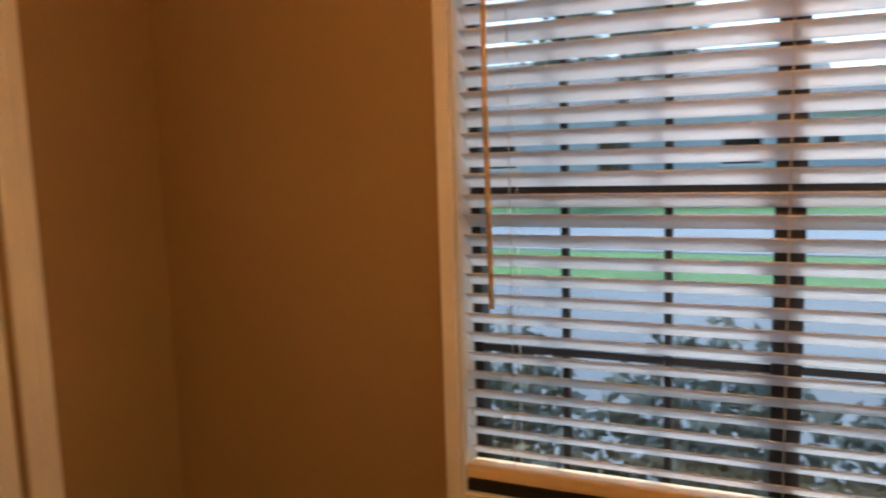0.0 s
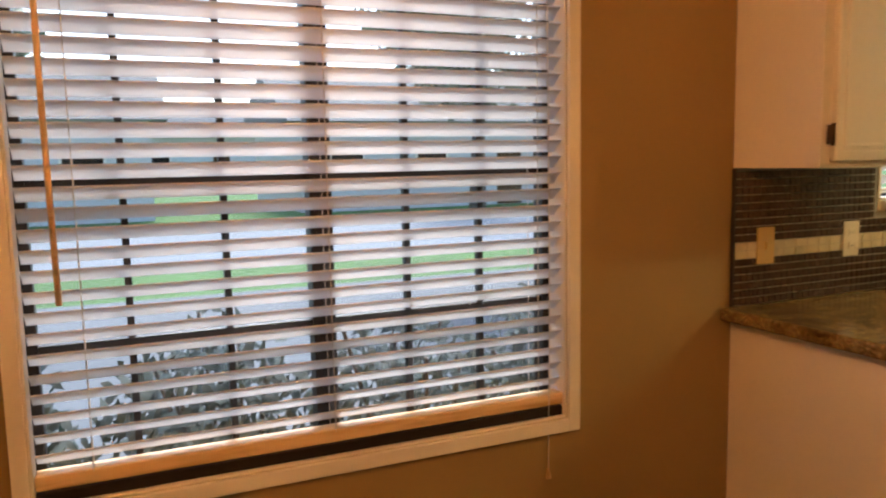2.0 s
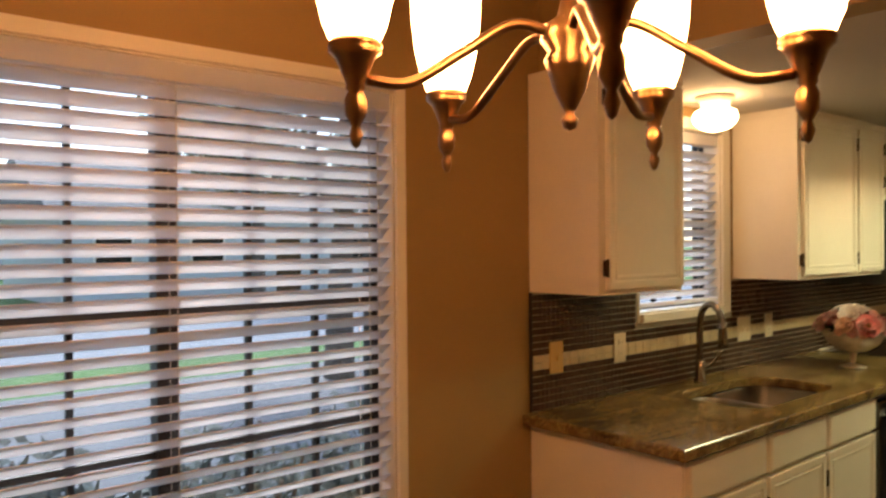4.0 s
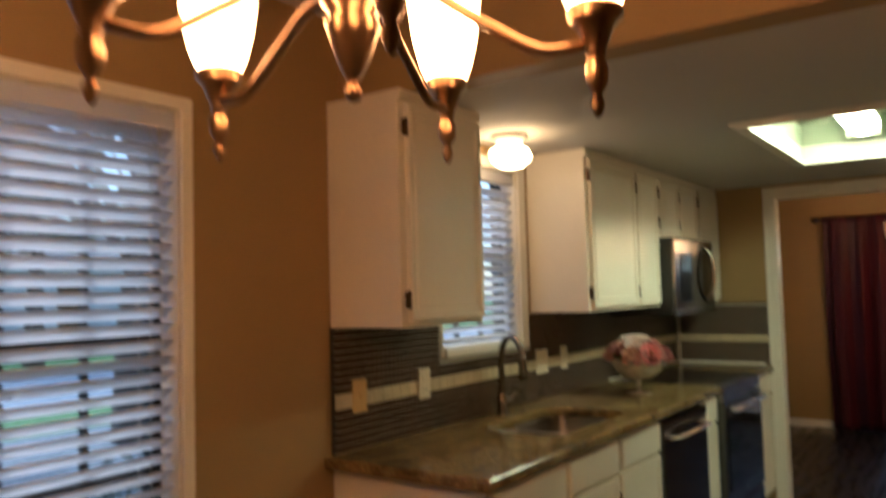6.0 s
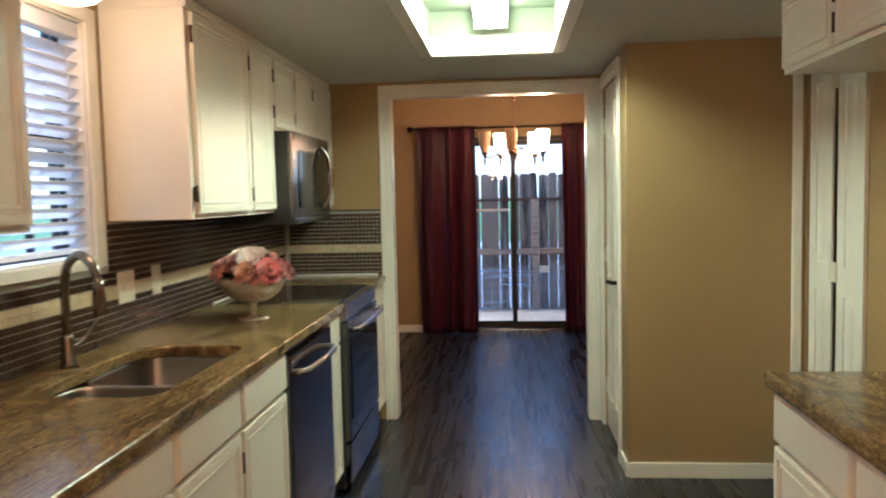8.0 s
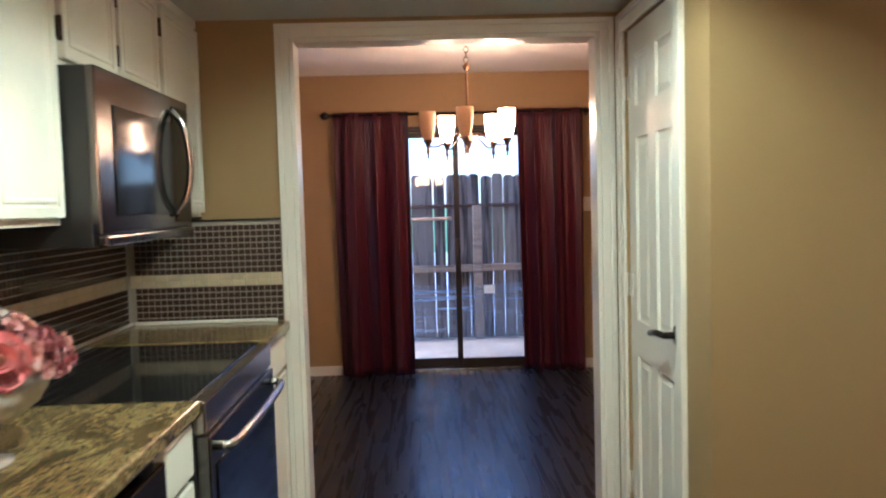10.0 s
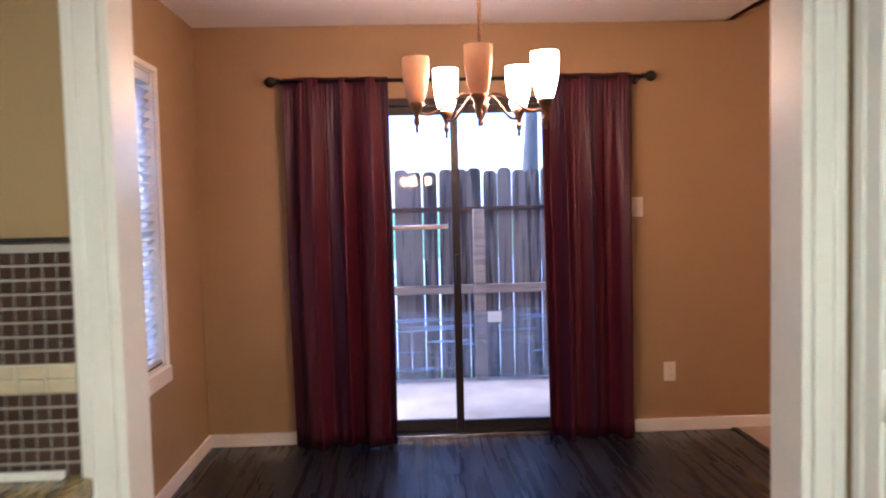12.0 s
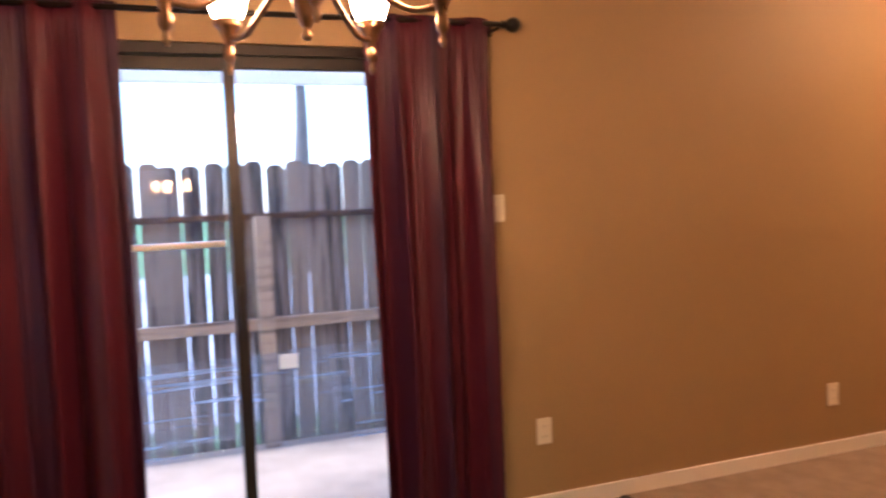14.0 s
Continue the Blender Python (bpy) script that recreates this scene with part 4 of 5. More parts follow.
def chandelier(at, scale, first, lit, drop, ceil_z, label, glass_on):
    """Five arms with upturned cup shades. at: foot of the central finial."""
    c = thing("chandelier", at, label, "chandelier", group="chandeliers")
    o = Vector(at)
    s = scale
    part("hub", lathe(bmesh.new(), [(0, 0), (0.007, 0.003), (0.010, 0.012), (0.005, 0.02), (0.009, 0.027), (0.018, 0.045), (0.026, 0.07), (0.030, 0.082), (0.024, 0.09), (0.034, 0.105), (0.030, 0.122), (0.014, 0.132), (0.010, 0.15), (0.0, 0.152)], at, 24, scale=s), M_BRASS, c)
    part("stem", tube(bmesh.new(), [o + Vector((0, 0, 0.14 * s)), o + Vector((0, 0, drop))], 0.0075 * s), M_BRASS, c)
    part("stem_knob", lathe(bmesh.new(), [(0.0, -0.03), (0.012, -0.026), (0.022, -0.008), (0.024, 0.0), (0.012, 0.012), (0.006, 0.02), (0, 0.021)], o + Vector((0, 0, drop)), 20, scale=s), M_BRASS, c)
    z = o.z + drop + 0.02 * s
    k = 0
    while z < ceil_z - 0.05:
        ring = [o + Vector((0, 0, z - o.z + 0.018)) + Vector(((0.013 * math.cos(t)) * (k % 2), (0.013 * math.cos(t)) * (1 - k % 2), 0.019 * math.sin(t))) for t in (2 * math.pi * i / 16 for i in range(17))]
        part("chain_link", tube(bmesh.new(), ring, 0.0028, 6), M_BRASS, c)
        z += 0.030
        k += 1
    part("canopy", lathe(bmesh.new(), [(0.0, -0.045), (0.012, -0.043), (0.02, -0.03), (0.055, -0.012), (0.065, -0.001), (0.0, -0.0005)], (o.x, o.y, ceil_z), 28), M_BRASS, c)
    for i in range(5):
        a = radians(first + 72 * i)
        u = Vector((math.cos(a), math.sin(a), 0))
        p = lambda r, h: o + u * (r * s) + Vector((0, 0, h * s))
        part("arm", tube(bmesh.new(), curve([p(0.022, 0.112), p(0.07, 0.118), p(0.13, 0.082), p(0.19, 0.046), p(0.238, 0.046)], 8), 0.0062 * s, 9), M_BRASS, c)
        foot = p(0.25, -0.012)
        cup = part("cup", lathe(bmesh.new(), [(0, -0.016), (0.004, -0.013), (0.0075, -0.002), (0.0045, 0.008), (0.007, 0.012), (0.0115, 0.020), (0.012, 0.036), (0.008, 0.045), (0.0105, 0.048), (0.010, 0.053), (0.014, 0.062), (0.021, 0.080), (0.029, 0.087), (0.0265, 0.0895), (0.0295, 0.092), (0.027, 0.099), (0, 0.1)], foot, 20, scale=s), M_BRASS, c)
        prof = [(0.026, 0.096), (0.035, 0.118), (0.0435, 0.155), (0.049, 0.20), (0.051, 0.265), (0.0485, 0.265), (0.0465, 0.20), (0.041, 0.155), (0.0325, 0.118), (0.024, 0.1)]
        on = lit[i]
        part("shade", lathe(bmesh.new(), prof, foot, 28, scale=s), glass_on if on else M_OFF, cup, "glowing frosted glass shade" if on else "unlit frosted glass shade tinted peach for its backlit glow")
        part("bulb", lathe(bmesh.new(), [(0.012, 0.10), (0.014, 0.13), (0.026, 0.165), (0.030, 0.19), (0.022, 0.215), (0, 0.224)], foot, 16, scale=s), M_BULB if on else M_OFF, cup)
    return c


chandelier((0.580, 0.638, 1.652), 0.90, -60, (1, 1, 1, 1, 1), 0.40, ZH, "five arm antique brass chandelier with all shades lit", M_LIT)
chandelier((7.12, 0.507, 1.687), 1.0, 173, (0, 1, 1, 1, 0), 0.53, ZH, "five arm antique brass chandelier, two shades unlit", M_LIT2)


# ---- dining room ----
def slider():
    y0, y1, z0, z1 = SLIDE
    d = thing("door_4", (XF, 0.5, 0), "closed bronze framed sliding glass patio door", "door", kind="structure")
    x = XF + 0.02
    fr = bmesh.new()
    box(fr, x, y0, z0, x + 0.10, y0 + 0.035, z1), box(fr, x, y1 - 0.035, z0, x + 0.10, y1, z1)
    box(fr, x, y0 + 0.035, z1 - 0.04, x + 0.10, y1 - 0.035, z1)
    part("door_frame", bevelled(fr, 0.003), M_BRONZE, d)
    part("threshold", block(XF - 0.012, y0, 0.0, x + 0.11, y1, 0.028, w=0.004), M_CHROME, d, "worn aluminium threshold")

    def leaf(a, b, xx):
        g = bmesh.new()
        s = 0.045
        box(g, xx, a, 0.029, xx + 0.03, a + s, z1 - 0.041), box(g, xx, b - s, 0.029, xx + 0.03, b, z1 - 0.041)
        box(g, xx, a + s, 0.029, xx + 0.03, b - s, 0.098), box(g, xx, a + s, z1 - 0.09, xx + 0.03, b - s, z1 - 0.041)
        lf = part("sliding_panel", bevelled(g, 0.003), M_BRONZE, d)
        pane = part("pane", box(bmesh.new(), xx + 0.012, a + s, 0.098, xx + 0.018, b - s, z1 - 0.09), M_HAZED, lf)
        pane.visible_shadow = False
        return lf
    l1 = leaf(y0 + 0.036, 0.535, x + 0.012)
    leaf(0.488, y1 - 0.036, x + 0.052)
    part("pull_handle", block(x + 0.011, 0.497, 0.93, x - 0.008, 0.523, 1.10, w=0.004), M_BRONZE, l1)
    bar = tube(bmesh.new(), [(x + 0.045, 0.56, 1.265), (x + 0.045, 1.255, 1.265)], 0.013, 10)
    part("security_bar", bar, M_TRIM, d, "pale metal security bar across the glass")


slider()


def curtain(ya, yb, seed, label):
    """A gathered panel hanging from the rod to the floor."""
    rnd = random.Random(seed)
    phases = [rnd.uniform(0, 6.28) for _ in range(6)]
    n, m = 150, 26
    bm = bmesh.new()
    uv = bm.loops.layers.uv.new("UVMap")
    grid = []
    for j in range(m + 1):
        v = j / m
        z = 2.128 - v * 2.118
        row = []
        for i in range(n + 1):
            u = i / n
            amp = 0.013 + 0.032 * min(1.0, v * 3)
            wave = math.sin(u * 6.28 * 3.3 + 0.9 * math.sin(u * 7 + phases[4]) + phases[0] + 0.6 * math.sin(v * 2 + phases[1])) + 0.24 * math.sin(u * 6.28 * 7.6 + 1.2 * math.sin(u * 5 + phases[5]) + phases[2] + v) + 0.5 * math.sin(u * 6.28 * 1.7 + phases[3] - 0.7 * v) + 0.05 * math.sin(u * 6.28 * 14.3 + phases[1] - 1.5 * v)
            gather = 0.004 * math.sin(u * 6.28 * 31 + phases[4]) * max(0.0, 1 - v * 5)
            spread = 1.0 + 0.035 * math.sin(v * 3.0 + phases[5]) + 0.03 * v
            y = (ya + yb) / 2 + (u - 0.5) * (yb - ya) * spread + 0.006 * math.sin(u * 45 + 3 * v)
            x = XF - 0.100 + amp * wave * 0.8 + gather - 0.012 * v
            row.append(bm.verts.new((x, y, z + 0.006 * math.sin(u * 30 + phases[2]) * (v > 0.98))))
        grid.append(row)
    for j in range(m):
        for i in range(n):
            f = bm.faces.new((grid[j][i], grid[j][i + 1], grid[j + 1][i + 1], grid[j + 1][i]))
            f.smooth = True
            for l, (a, b) in zip(f.loops, ((i, j), (i + 1, j), (i + 1, j + 1), (i, j + 1))):
                l[uv].uv = (a / n + seed, b / m)
    ob = single("curtain", bm, M_CURT, label, "curtain", group="curtains")
    mod = ob.modifiers.new("thickness", "SOLIDIFY")
    mod.thickness = 0.0025
    return ob


curtain(0.895, 1.475, 3, "burgundy satin striped curtain gathered on a rod")
curtain(-0.505, 0.005, 8, "burgundy satin striped curtain drawn beside the door")


def curtain_rod():
    r = thing("curtain_rod", (XF - 0.10, 0.45, 2.105), "black iron curtain rod with ball finials", "curtain rod")
    x, z = XF - 0.10, 2.108
    part("rod", tube(bmesh.new(), [(x, -0.57, z), (x, 1.50, z)], 0.011, 14), M_ROD, r)
    for y, s in ((1.50, 1), (-0.57, -1)):
        bm = lathe(bmesh.new(), [(0.011, 0), (0.017, 0.004), (0.017, 0.010), (0.010, 0.016), (0.022, 0.028), (0.032, 0.048), (0.030, 0.066), (0.018, 0.080), (0.006, 0.088), (0.0, 0.09)], (0, 0, 0), 20, "y")
        bmesh.ops.transform(bm, matrix=Matrix.Translation((x, y, z)) @ Matrix.Diagonal((1, s, 1, 1)), verts=list(bm.verts))
        part("finial", bm, M_ROD, r)
    for y in (1.487, -0.557):
        bm = box(bmesh.new(), XF - 0.004, y - 0.012, z - 0.03, XF - 0.0005, y + 0.012, z + 0.03)
        tube(bm, [(XF - 0.004, y, z - 0.014), (x, y, z - 0.014)], 0.006, 8)
        part("bracket", bm, M_ROD, r)


curtain_rod()


def outlet(p, axis, out, mat, label, toggle=False, w=0.072, h=0.116, gang=1):
    """A cover plate at p on a wall; axis and out give the way it faces."""
    kind = "light_switch" if toggle else "outlet"
    o = thing(kind, p, label, "switch" if toggle else "outlet", group="cover plates")
    hw = w * gang / 2 if gang == 1 else w * 0.82 * gang / 2

    def b3(u0, u1, z0, z1, d0, d1, wd):
        c = (p[0] + out * d0, p[1] + u0, p[2] + z0, p[0] + out * d1, p[1] + u1, p[2] + z1) if axis == "x" else (p[0] + u0, p[1] + out * d0, p[2] + z0, p[0] + u1, p[1] + out * d1, p[2] + z1)
        return block(*c, w=wd)
    part("plate", b3(-hw, hw, -h / 2, h / 2, 0.0005, 0.006, 0.002), mat, o)
    for g in range(gang):
        du = (g - (gang - 1) / 2) * w * 0.7
        if toggle:
            part("toggle", b3(du - 0.006, du + 0.006, -0.012, 0.012, 0.0062, 0.016, 0.002), mat, o)
        else:
            for dz in (-0.022, 0.022):
                s = part("socket", b3(du - 0.016, du + 0.016, dz - 0.013, dz + 0.013, 0.0062, 0.0085, 0.003), mat, o)
                for k in (-0.006, 0.006):
                    part("slot", b3(du + k - 0.001, du + k + 0.001, dz - 0.005, dz + 0.005, 0.0086, 0.0089, 0.0002), M_DARK, s)
    return o


outlet((XF, -0.752, 0.362), "x", -1, M_PLATEW, "ivory duplex outlet low on the far wall")
outlet((XF, -2.42, 0.32), "x", -1, M_PLATEW, "ivory duplex outlet above the carpet")
outlet((XF, -0.562, 1.355), "x", -1, M_PLATEW, "ivory light switch beside the curtain", toggle=True)
outlet((7.54, YW, 0.36), "y", -1, M_PLATEW, "ivory outlet under the dining room window")
YT = YW - 0.013
outlet((2.095, YT, 1.118), "y", -1, M_PLATE_WARM, "almond switch plate on the tiles, warm light in its colour", toggle=True)
outlet((2.476, YT, 1.118), "y", -1, M_PLATEW, "almond outlet plate on the tiles")
outlet((3.457, YT, 1.118), "y", -1, M_PLATEW, "double almond switch plate on the tiles", toggle=True, gang=2)
outlet((3.700, YT, 1.118), "y", -1, M_PLATEW, "almond outlet plate beside the flowers")


# ---- flowers ----
def flower_head(me_name, petals, layers, radius, cup, seed, mat):
    """A round blossom of overlapping curved petals."""
    rnd = random.Random(seed)
    bm = bmesh.new()
    for l in range(layers):
        q = l / max(1, layers - 1)
        r = radius * (1 - 0.72 * q)
        for k in range(petals):
            a = 2 * math.pi * (k + 0.5 * (l % 2) + rnd.uniform(-0.12, 0.12)) / petals
            tilt = cup + q * 1.05 + rnd.uniform(-0.12, 0.12)
            u, w = Vector((math.cos(a), math.sin(a), 0)), Vector((-math.sin(a), math.cos(a), 0))
            d = u * math.cos(tilt) + Vector((0, 0, math.sin(tilt)))
            nrm = d.cross(w)
            rows = []
            for t, wid, lift in ((0.05, 0.10, 0), (0.5, 0.36, -0.10), (0.85, 0.34, -0.04), (1.0, 0.14, 0.06)):
                c = d * (r * t) + nrm * (lift * r) + Vector((0, 0, 0.10 * radius * q))
                rows.append([bm.verts.new(c - w * wid * r), bm.verts.new(c + nrm * (-0.06 * r)), bm.verts.new(c + w * wid * r)])
            for p, s in zip(rows, rows[1:]):
                for i in (0, 1):
                    bm.faces.new((p[i], p[i + 1], s[i + 1], s[i])).smooth = True
    me = bpy.data.meshes.new(me_name)
    bm.to_mesh(me)
    bm.free()
    me.materials.append(mat)
    return me


def bouquet():
    x, y = 3.835, 1.635
    b = thing("flower_bowl", (x, y, CT), "pink and burgundy flowers in a footed silvered glass bowl", "flowers")
    cut = plain("silvered_cut_glass", (0.56, 0.52, 0.48), 0.22, 0.4, fine=70, coarse=25, vary=0.25, relief=0.3, depth=0.003)
    foot = [(0.0, 0.0), (0.062, 0.0), (0.064, 0.005), (0.03, 0.012), (0.013, 0.02), (0.010, 0.030), (0.017, 0.040), (0.010, 0.050), (0.018, 0.066), (0.0, 0.068)]
    part("foot", lathe(bmesh.new(), foot, (x, y, CT + 0.0005), 40), cut, b, "silvered cut glass foot")
    prof = [(0.0, 0.069), (0.02, 0.069), (0.07, 0.082), (0.115, 0.115), (0.135, 0.155), (0.138, 0.178), (0.134, 0.178), (0.131, 0.155), (0.111, 0.118), (0.068, 0.088), (0.0, 0.08)]
    part("bowl", lathe(bmesh.new(), prof, (x, y, CT), 40), cut, b, "silvered cut glass bowl")
    fill = lathe(bmesh.new(), [(0, 0.09), (0.06, 0.092), (0.105, 0.120), (0.126, 0.156), (0.126, 0.172), (0, 0.175)], (x, y, CT), 32)
    part("filler", fill, plain("pale_petal_filler", (0.58, 0.51, 0.45), 0.7, fine=80, coarse=30, vary=0.4, relief=0.6, depth=0.01), b, "dried petals and moss inside the bowl")
    petal = lambda n, c: leaf_mat(n, tint(c, 0.75), tint(c, 1.15))
    kinds = [
        (flower_head("bloom", 9, 4, 0.055, 0.25, 1, petal("white_petal", (0.84, 0.74, 0.70))), 0.055),
        (flower_head("bloom", 16, 3, 0.052, 0.12, 2, petal("coral_petal", (0.80, 0.27, 0.28))), 0.052),
        (flower_head("bloom", 8, 5, 0.045, 0.4, 3, petal("peach_petal", (0.85, 0.55, 0.40))), 0.045),
        (flower_head("bloom", 7, 3, 0.030, 0.3, 4, petal("burgundy_petal", (0.33, 0.10, 0.11))), 0.03),
        (flower_head("bloom", 7, 4, 0.036, 0.35, 5, petal("blush_petal", (0.75, 0.42, 0.36))), 0.036),
        (flower_head("bloom", 8, 3, 0.032, 0.3, 6, petal("mauve_petal", (0.58, 0.29, 0.28))), 0.032),
    ]
    rnd = random.Random(5)
    fixed = [(0, -160, 66), (0, -120, 78), (0, 150, 72), (0, 30, 60), (0, -163, 46), (1, -135, 22), (2, -172, 20), (4, -153, 34), (4, -100, 30), (1, 20, 25), (2, 60, 30)]
    spots = [(k, radians(a), radians(e)) for k, a, e in fixed]
    while len(spots) < 250:
        spots.append((rnd.choice((3, 3, 3, 5, 5, 5, 4)), rnd.uniform(0, 6.28), rnd.uniform(0.0, 1.5)))
    for k, a, e in spots:
        me, r = kinds[k]
        d = Vector((math.cos(a) * math.cos(e), math.sin(a) * math.cos(e), math.sin(e)))
        reach = 1.0 if k in (0, 1, 2) else rnd.uniform(0.88, 1.08)
        c = Vector((x, y, CT + 0.174)) + Vector((d.x * 0.160, d.y * 0.160, d.z * 0.100)) * reach
        q = d.to_track_quat("Z", "Y")
        g = rnd.uniform(0.95, 1.08) if k < 3 else rnd.uniform(0.5, 0.82)
        o = placed("blossom", me, Matrix.Translation(c) @ q.to_matrix().to_4x4() @ Matrix.Rotation(rnd.uniform(0, 6), 4, "Z") @ Matrix.Diagonal((g, g, g, 1)), b)
    eye = lathe(bmesh.new(), [(0.0, 0.018), (0.008, 0.016), (0.012, 0.008), (0.010, 0.0), (0, -0.001)], (0, 0, 0), 12)
    me = meshed("flower_eye", eye, plain("flower_eye", (0.22, 0.08, 0.04), 0.8))
    a, e = radians(-135), radians(22)
    d = Vector((math.cos(a) * math.cos(e), math.sin(a) * math.cos(e), math.sin(e)))
    placed("flower_eye", me, Matrix.Translation(Vector((x, y, CT + 0.174)) + Vector((d.x * 0.168, d.y * 0.168, d.z * 0.106))) @ d.to_track_quat("Z", "Y").to_matrix().to_4x4(), b)
    leaves = bmesh.new()
    for i in range(70):
        a, e = rnd.uniform(0, 6.28), rnd.uniform(-0.1, 1.2)
        d = Vector((math.cos(a) * math.cos(e), math.sin(a) * math.cos(e), math.sin(e)))
        c = Vector((x, y, CT + 0.18)) + Vector((d.x * 0.14, d.y * 0.14, d.z * 0.09)) * rnd.uniform(0.7, 0.98)
        s, t = d.orthogonal().normalized() * 0.014, d * 0.02
        leaves.faces.new([leaves.verts.new(c + v) for v in (-t, s, t * 1.4, -s)])
    part("leaves", leaves, M_LEAF, b)


bouquet()


# ---- outside ----
ZG = -0.18
single("ground", box(bmesh.new(), -400, -400, ZG - 0.3, 400, 500, ZG - 0.02), M_GRASS, "green lawn reaching to the horizon", "ground", "structure")
single("patio", block(XF + TH + 0.001, -4.0, ZG - 0.1, 10.40, 5.0, -0.02, w=0.01), M_CONC, "pale concrete patio slab behind the sliding door", "patio", "structure")
single("driveway", block(-14, 3.9, ZG - 0.1, 24, 9.9, ZG - 0.008, w=0.004), plain("grey_concrete", (0.125, 0.138, 0.15), 0.85, fine=40, coarse=0.8, vary=0.2, relief=0.2), "pale concrete driveway outside the nook", "road", "structure")
single("road", block(-60, 12.6, ZG - 0.1, 70, 19.5, ZG - 0.006, w=0.004), plain("street_concrete", (0.20, 0.22, 0.24), 0.85, fine=60, coarse=0.6, vary=0.15), "pale concrete street behind the lawn strip", "road", "structure")

# Added surface, kept pale so the fence gaps read as sunlit.
single("added_pale_ground", block(11.6, -40, ZG - 0.1, 27.0, 3.0, ZG - 0.004, w=0.004), plain("fence_gap_backing", (0.46, 0.45, 0.43), 0.85, fine=40, coarse=0.8, vary=0.15), "pale ground added behind the fence to brighten its gaps", "road", "structure")


def fence():
    f = thing("fence", (10.42, 0.5, -0.02), "weathered grey dog-eared wooden privacy fence", "fence")
    x = 10.42
    rnd = random.Random(11)
    meshes = []
    for k in range(4):
        bm = bmesh.new()
        w, h, e = 0.1135, 1.78, 0.026
        prof = [(-w / 2, 0), (w / 2, 0), (w / 2, h - e), (w / 2 - e, h), (-w / 2 + e, h), (-w / 2, h - e)]
        a = [bm.verts.new((0, u, z)) for u, z in prof]
        b = [bm.verts.new((0.016, u, z)) for u, z in prof]
        bm.faces.new(a), bm.faces.new(list(reversed(b)))
        for i in range(6):
            bm.faces.new((a[i], b[i], b[(i + 1) % 6], a[(i + 1) % 6]))
        meshes.append(meshed("board", bm, M_FENCE))
    y = -3.6
    while y < 2.66:
        placed("board", meshes[rnd.randrange(4)], pose(x + rnd.uniform(0.0, 0.004), y, -0.10 + rnd.uniform(-0.012, 0.012), 0, 0, 0) @ Matrix.Rotation(radians(rnd.uniform(-0.35, 0.35)), 4, "X"), f)
        y += 0.1195 + rnd.uniform(-0.002, 0.005)
    for z, t, mat in ((1.36, 0.020, M_HINGE), (0.71, 0.036, M_RAIL)):
        part("rail", block(x - 0.042, -3.7, z - t, x - 0.002, 2.72, z + t, w=0.004), mat, f)
    for y in (-2.18, 0.235, 2.65):
        part("post", block(x - 0.135, y - 0.045, -0.02, x - 0.045, y + 0.045, 1.36, w=0.006), M_RAIL, f)


fence()


def plastic_sheet():
    """Clear sheeting with long soft folds, leaning along the foot of the fence."""
    m = glass("clear_plastic", (0.86, 0.90, 0.97))
    nt = m.node_tree
    last, milk = nt.nodes.new("ShaderNodeMixShader"), nt.nodes.new("ShaderNodeBsdfDiffuse")
    streak = node(nt, "ShaderNodeTexNoise", Scale=1.0, Detail=4.0, Distortion=0.5)
    nt.links.new(coords(nt, (1, 1.2, 26)), streak.inputs["Vector"])
    mr = nt.nodes.new("ShaderNodeMapRange")
    mr.inputs["From Min"].default_value, mr.inputs["From Max"].default_value = 0.52, 0.70
    mr.inputs["To Min"].default_value, mr.inputs["To Max"].default_value = 0.12, 0.62
    milk.inputs[0].default_value = (0.46, 0.56, 0.72, 1)
    nt.links.new(streak.outputs["Fac"], mr.inputs["Value"]), nt.links.new(mr.outputs[0], last.inputs[0])
    nt.links.new(nt.nodes["Mix Shader"].outputs[0], last.inputs[1]), nt.links.new(milk.outputs[0], last.inputs[2])
    nt.links.new(last.outputs[0], nt.nodes["Material Output"].inputs[0])
    rnd = random.Random(21)
    ph = [rnd.uniform(0, 6.28) for _ in range(5)]
    bm = bmesh.new()
    n, k = 120, 26
    grid = []
    for j in range(k + 1):
        v = j / k
        row = []
        for i in range(n + 1):
            y = -1.7 + 3.4 * i / n
            x = 10.255 + 0.085 * v + 0.010 * math.sin(v * 21 + ph[0] + 0.6 * math.sin(y * 1.7 + ph[1])) + 0.007 * math.sin(v * 43 + y * 1.3 + ph[2])
            z = -0.018 + v * (0.575 + 0.012 * math.sin(y * 2.3 + ph[3]) + 0.005 * math.sin(y * 9 + ph[4]))
            row.append(bm.verts.new((min(x, 10.275), y, z)))
        grid.append(row)
    for j in range(k):
        for i in range(n):
            bm.faces.new((grid[j][i], grid[j][i + 1], grid[j + 1][i + 1], grid[j + 1][i])).smooth = True
    ob = thing("plastic_sheet", (10.26, 0, -0.02), "clear plastic sheeting leaning along the foot of the fence", "plastic sheet")
    part("sheet", bm, m, ob)
    part("sticker", block(10.236, 0.075, 0.455, 10.240, 0.185, 0.540, w=0.001), M_PLATEW, ob, "small white paper sticker")


plastic_sheet()


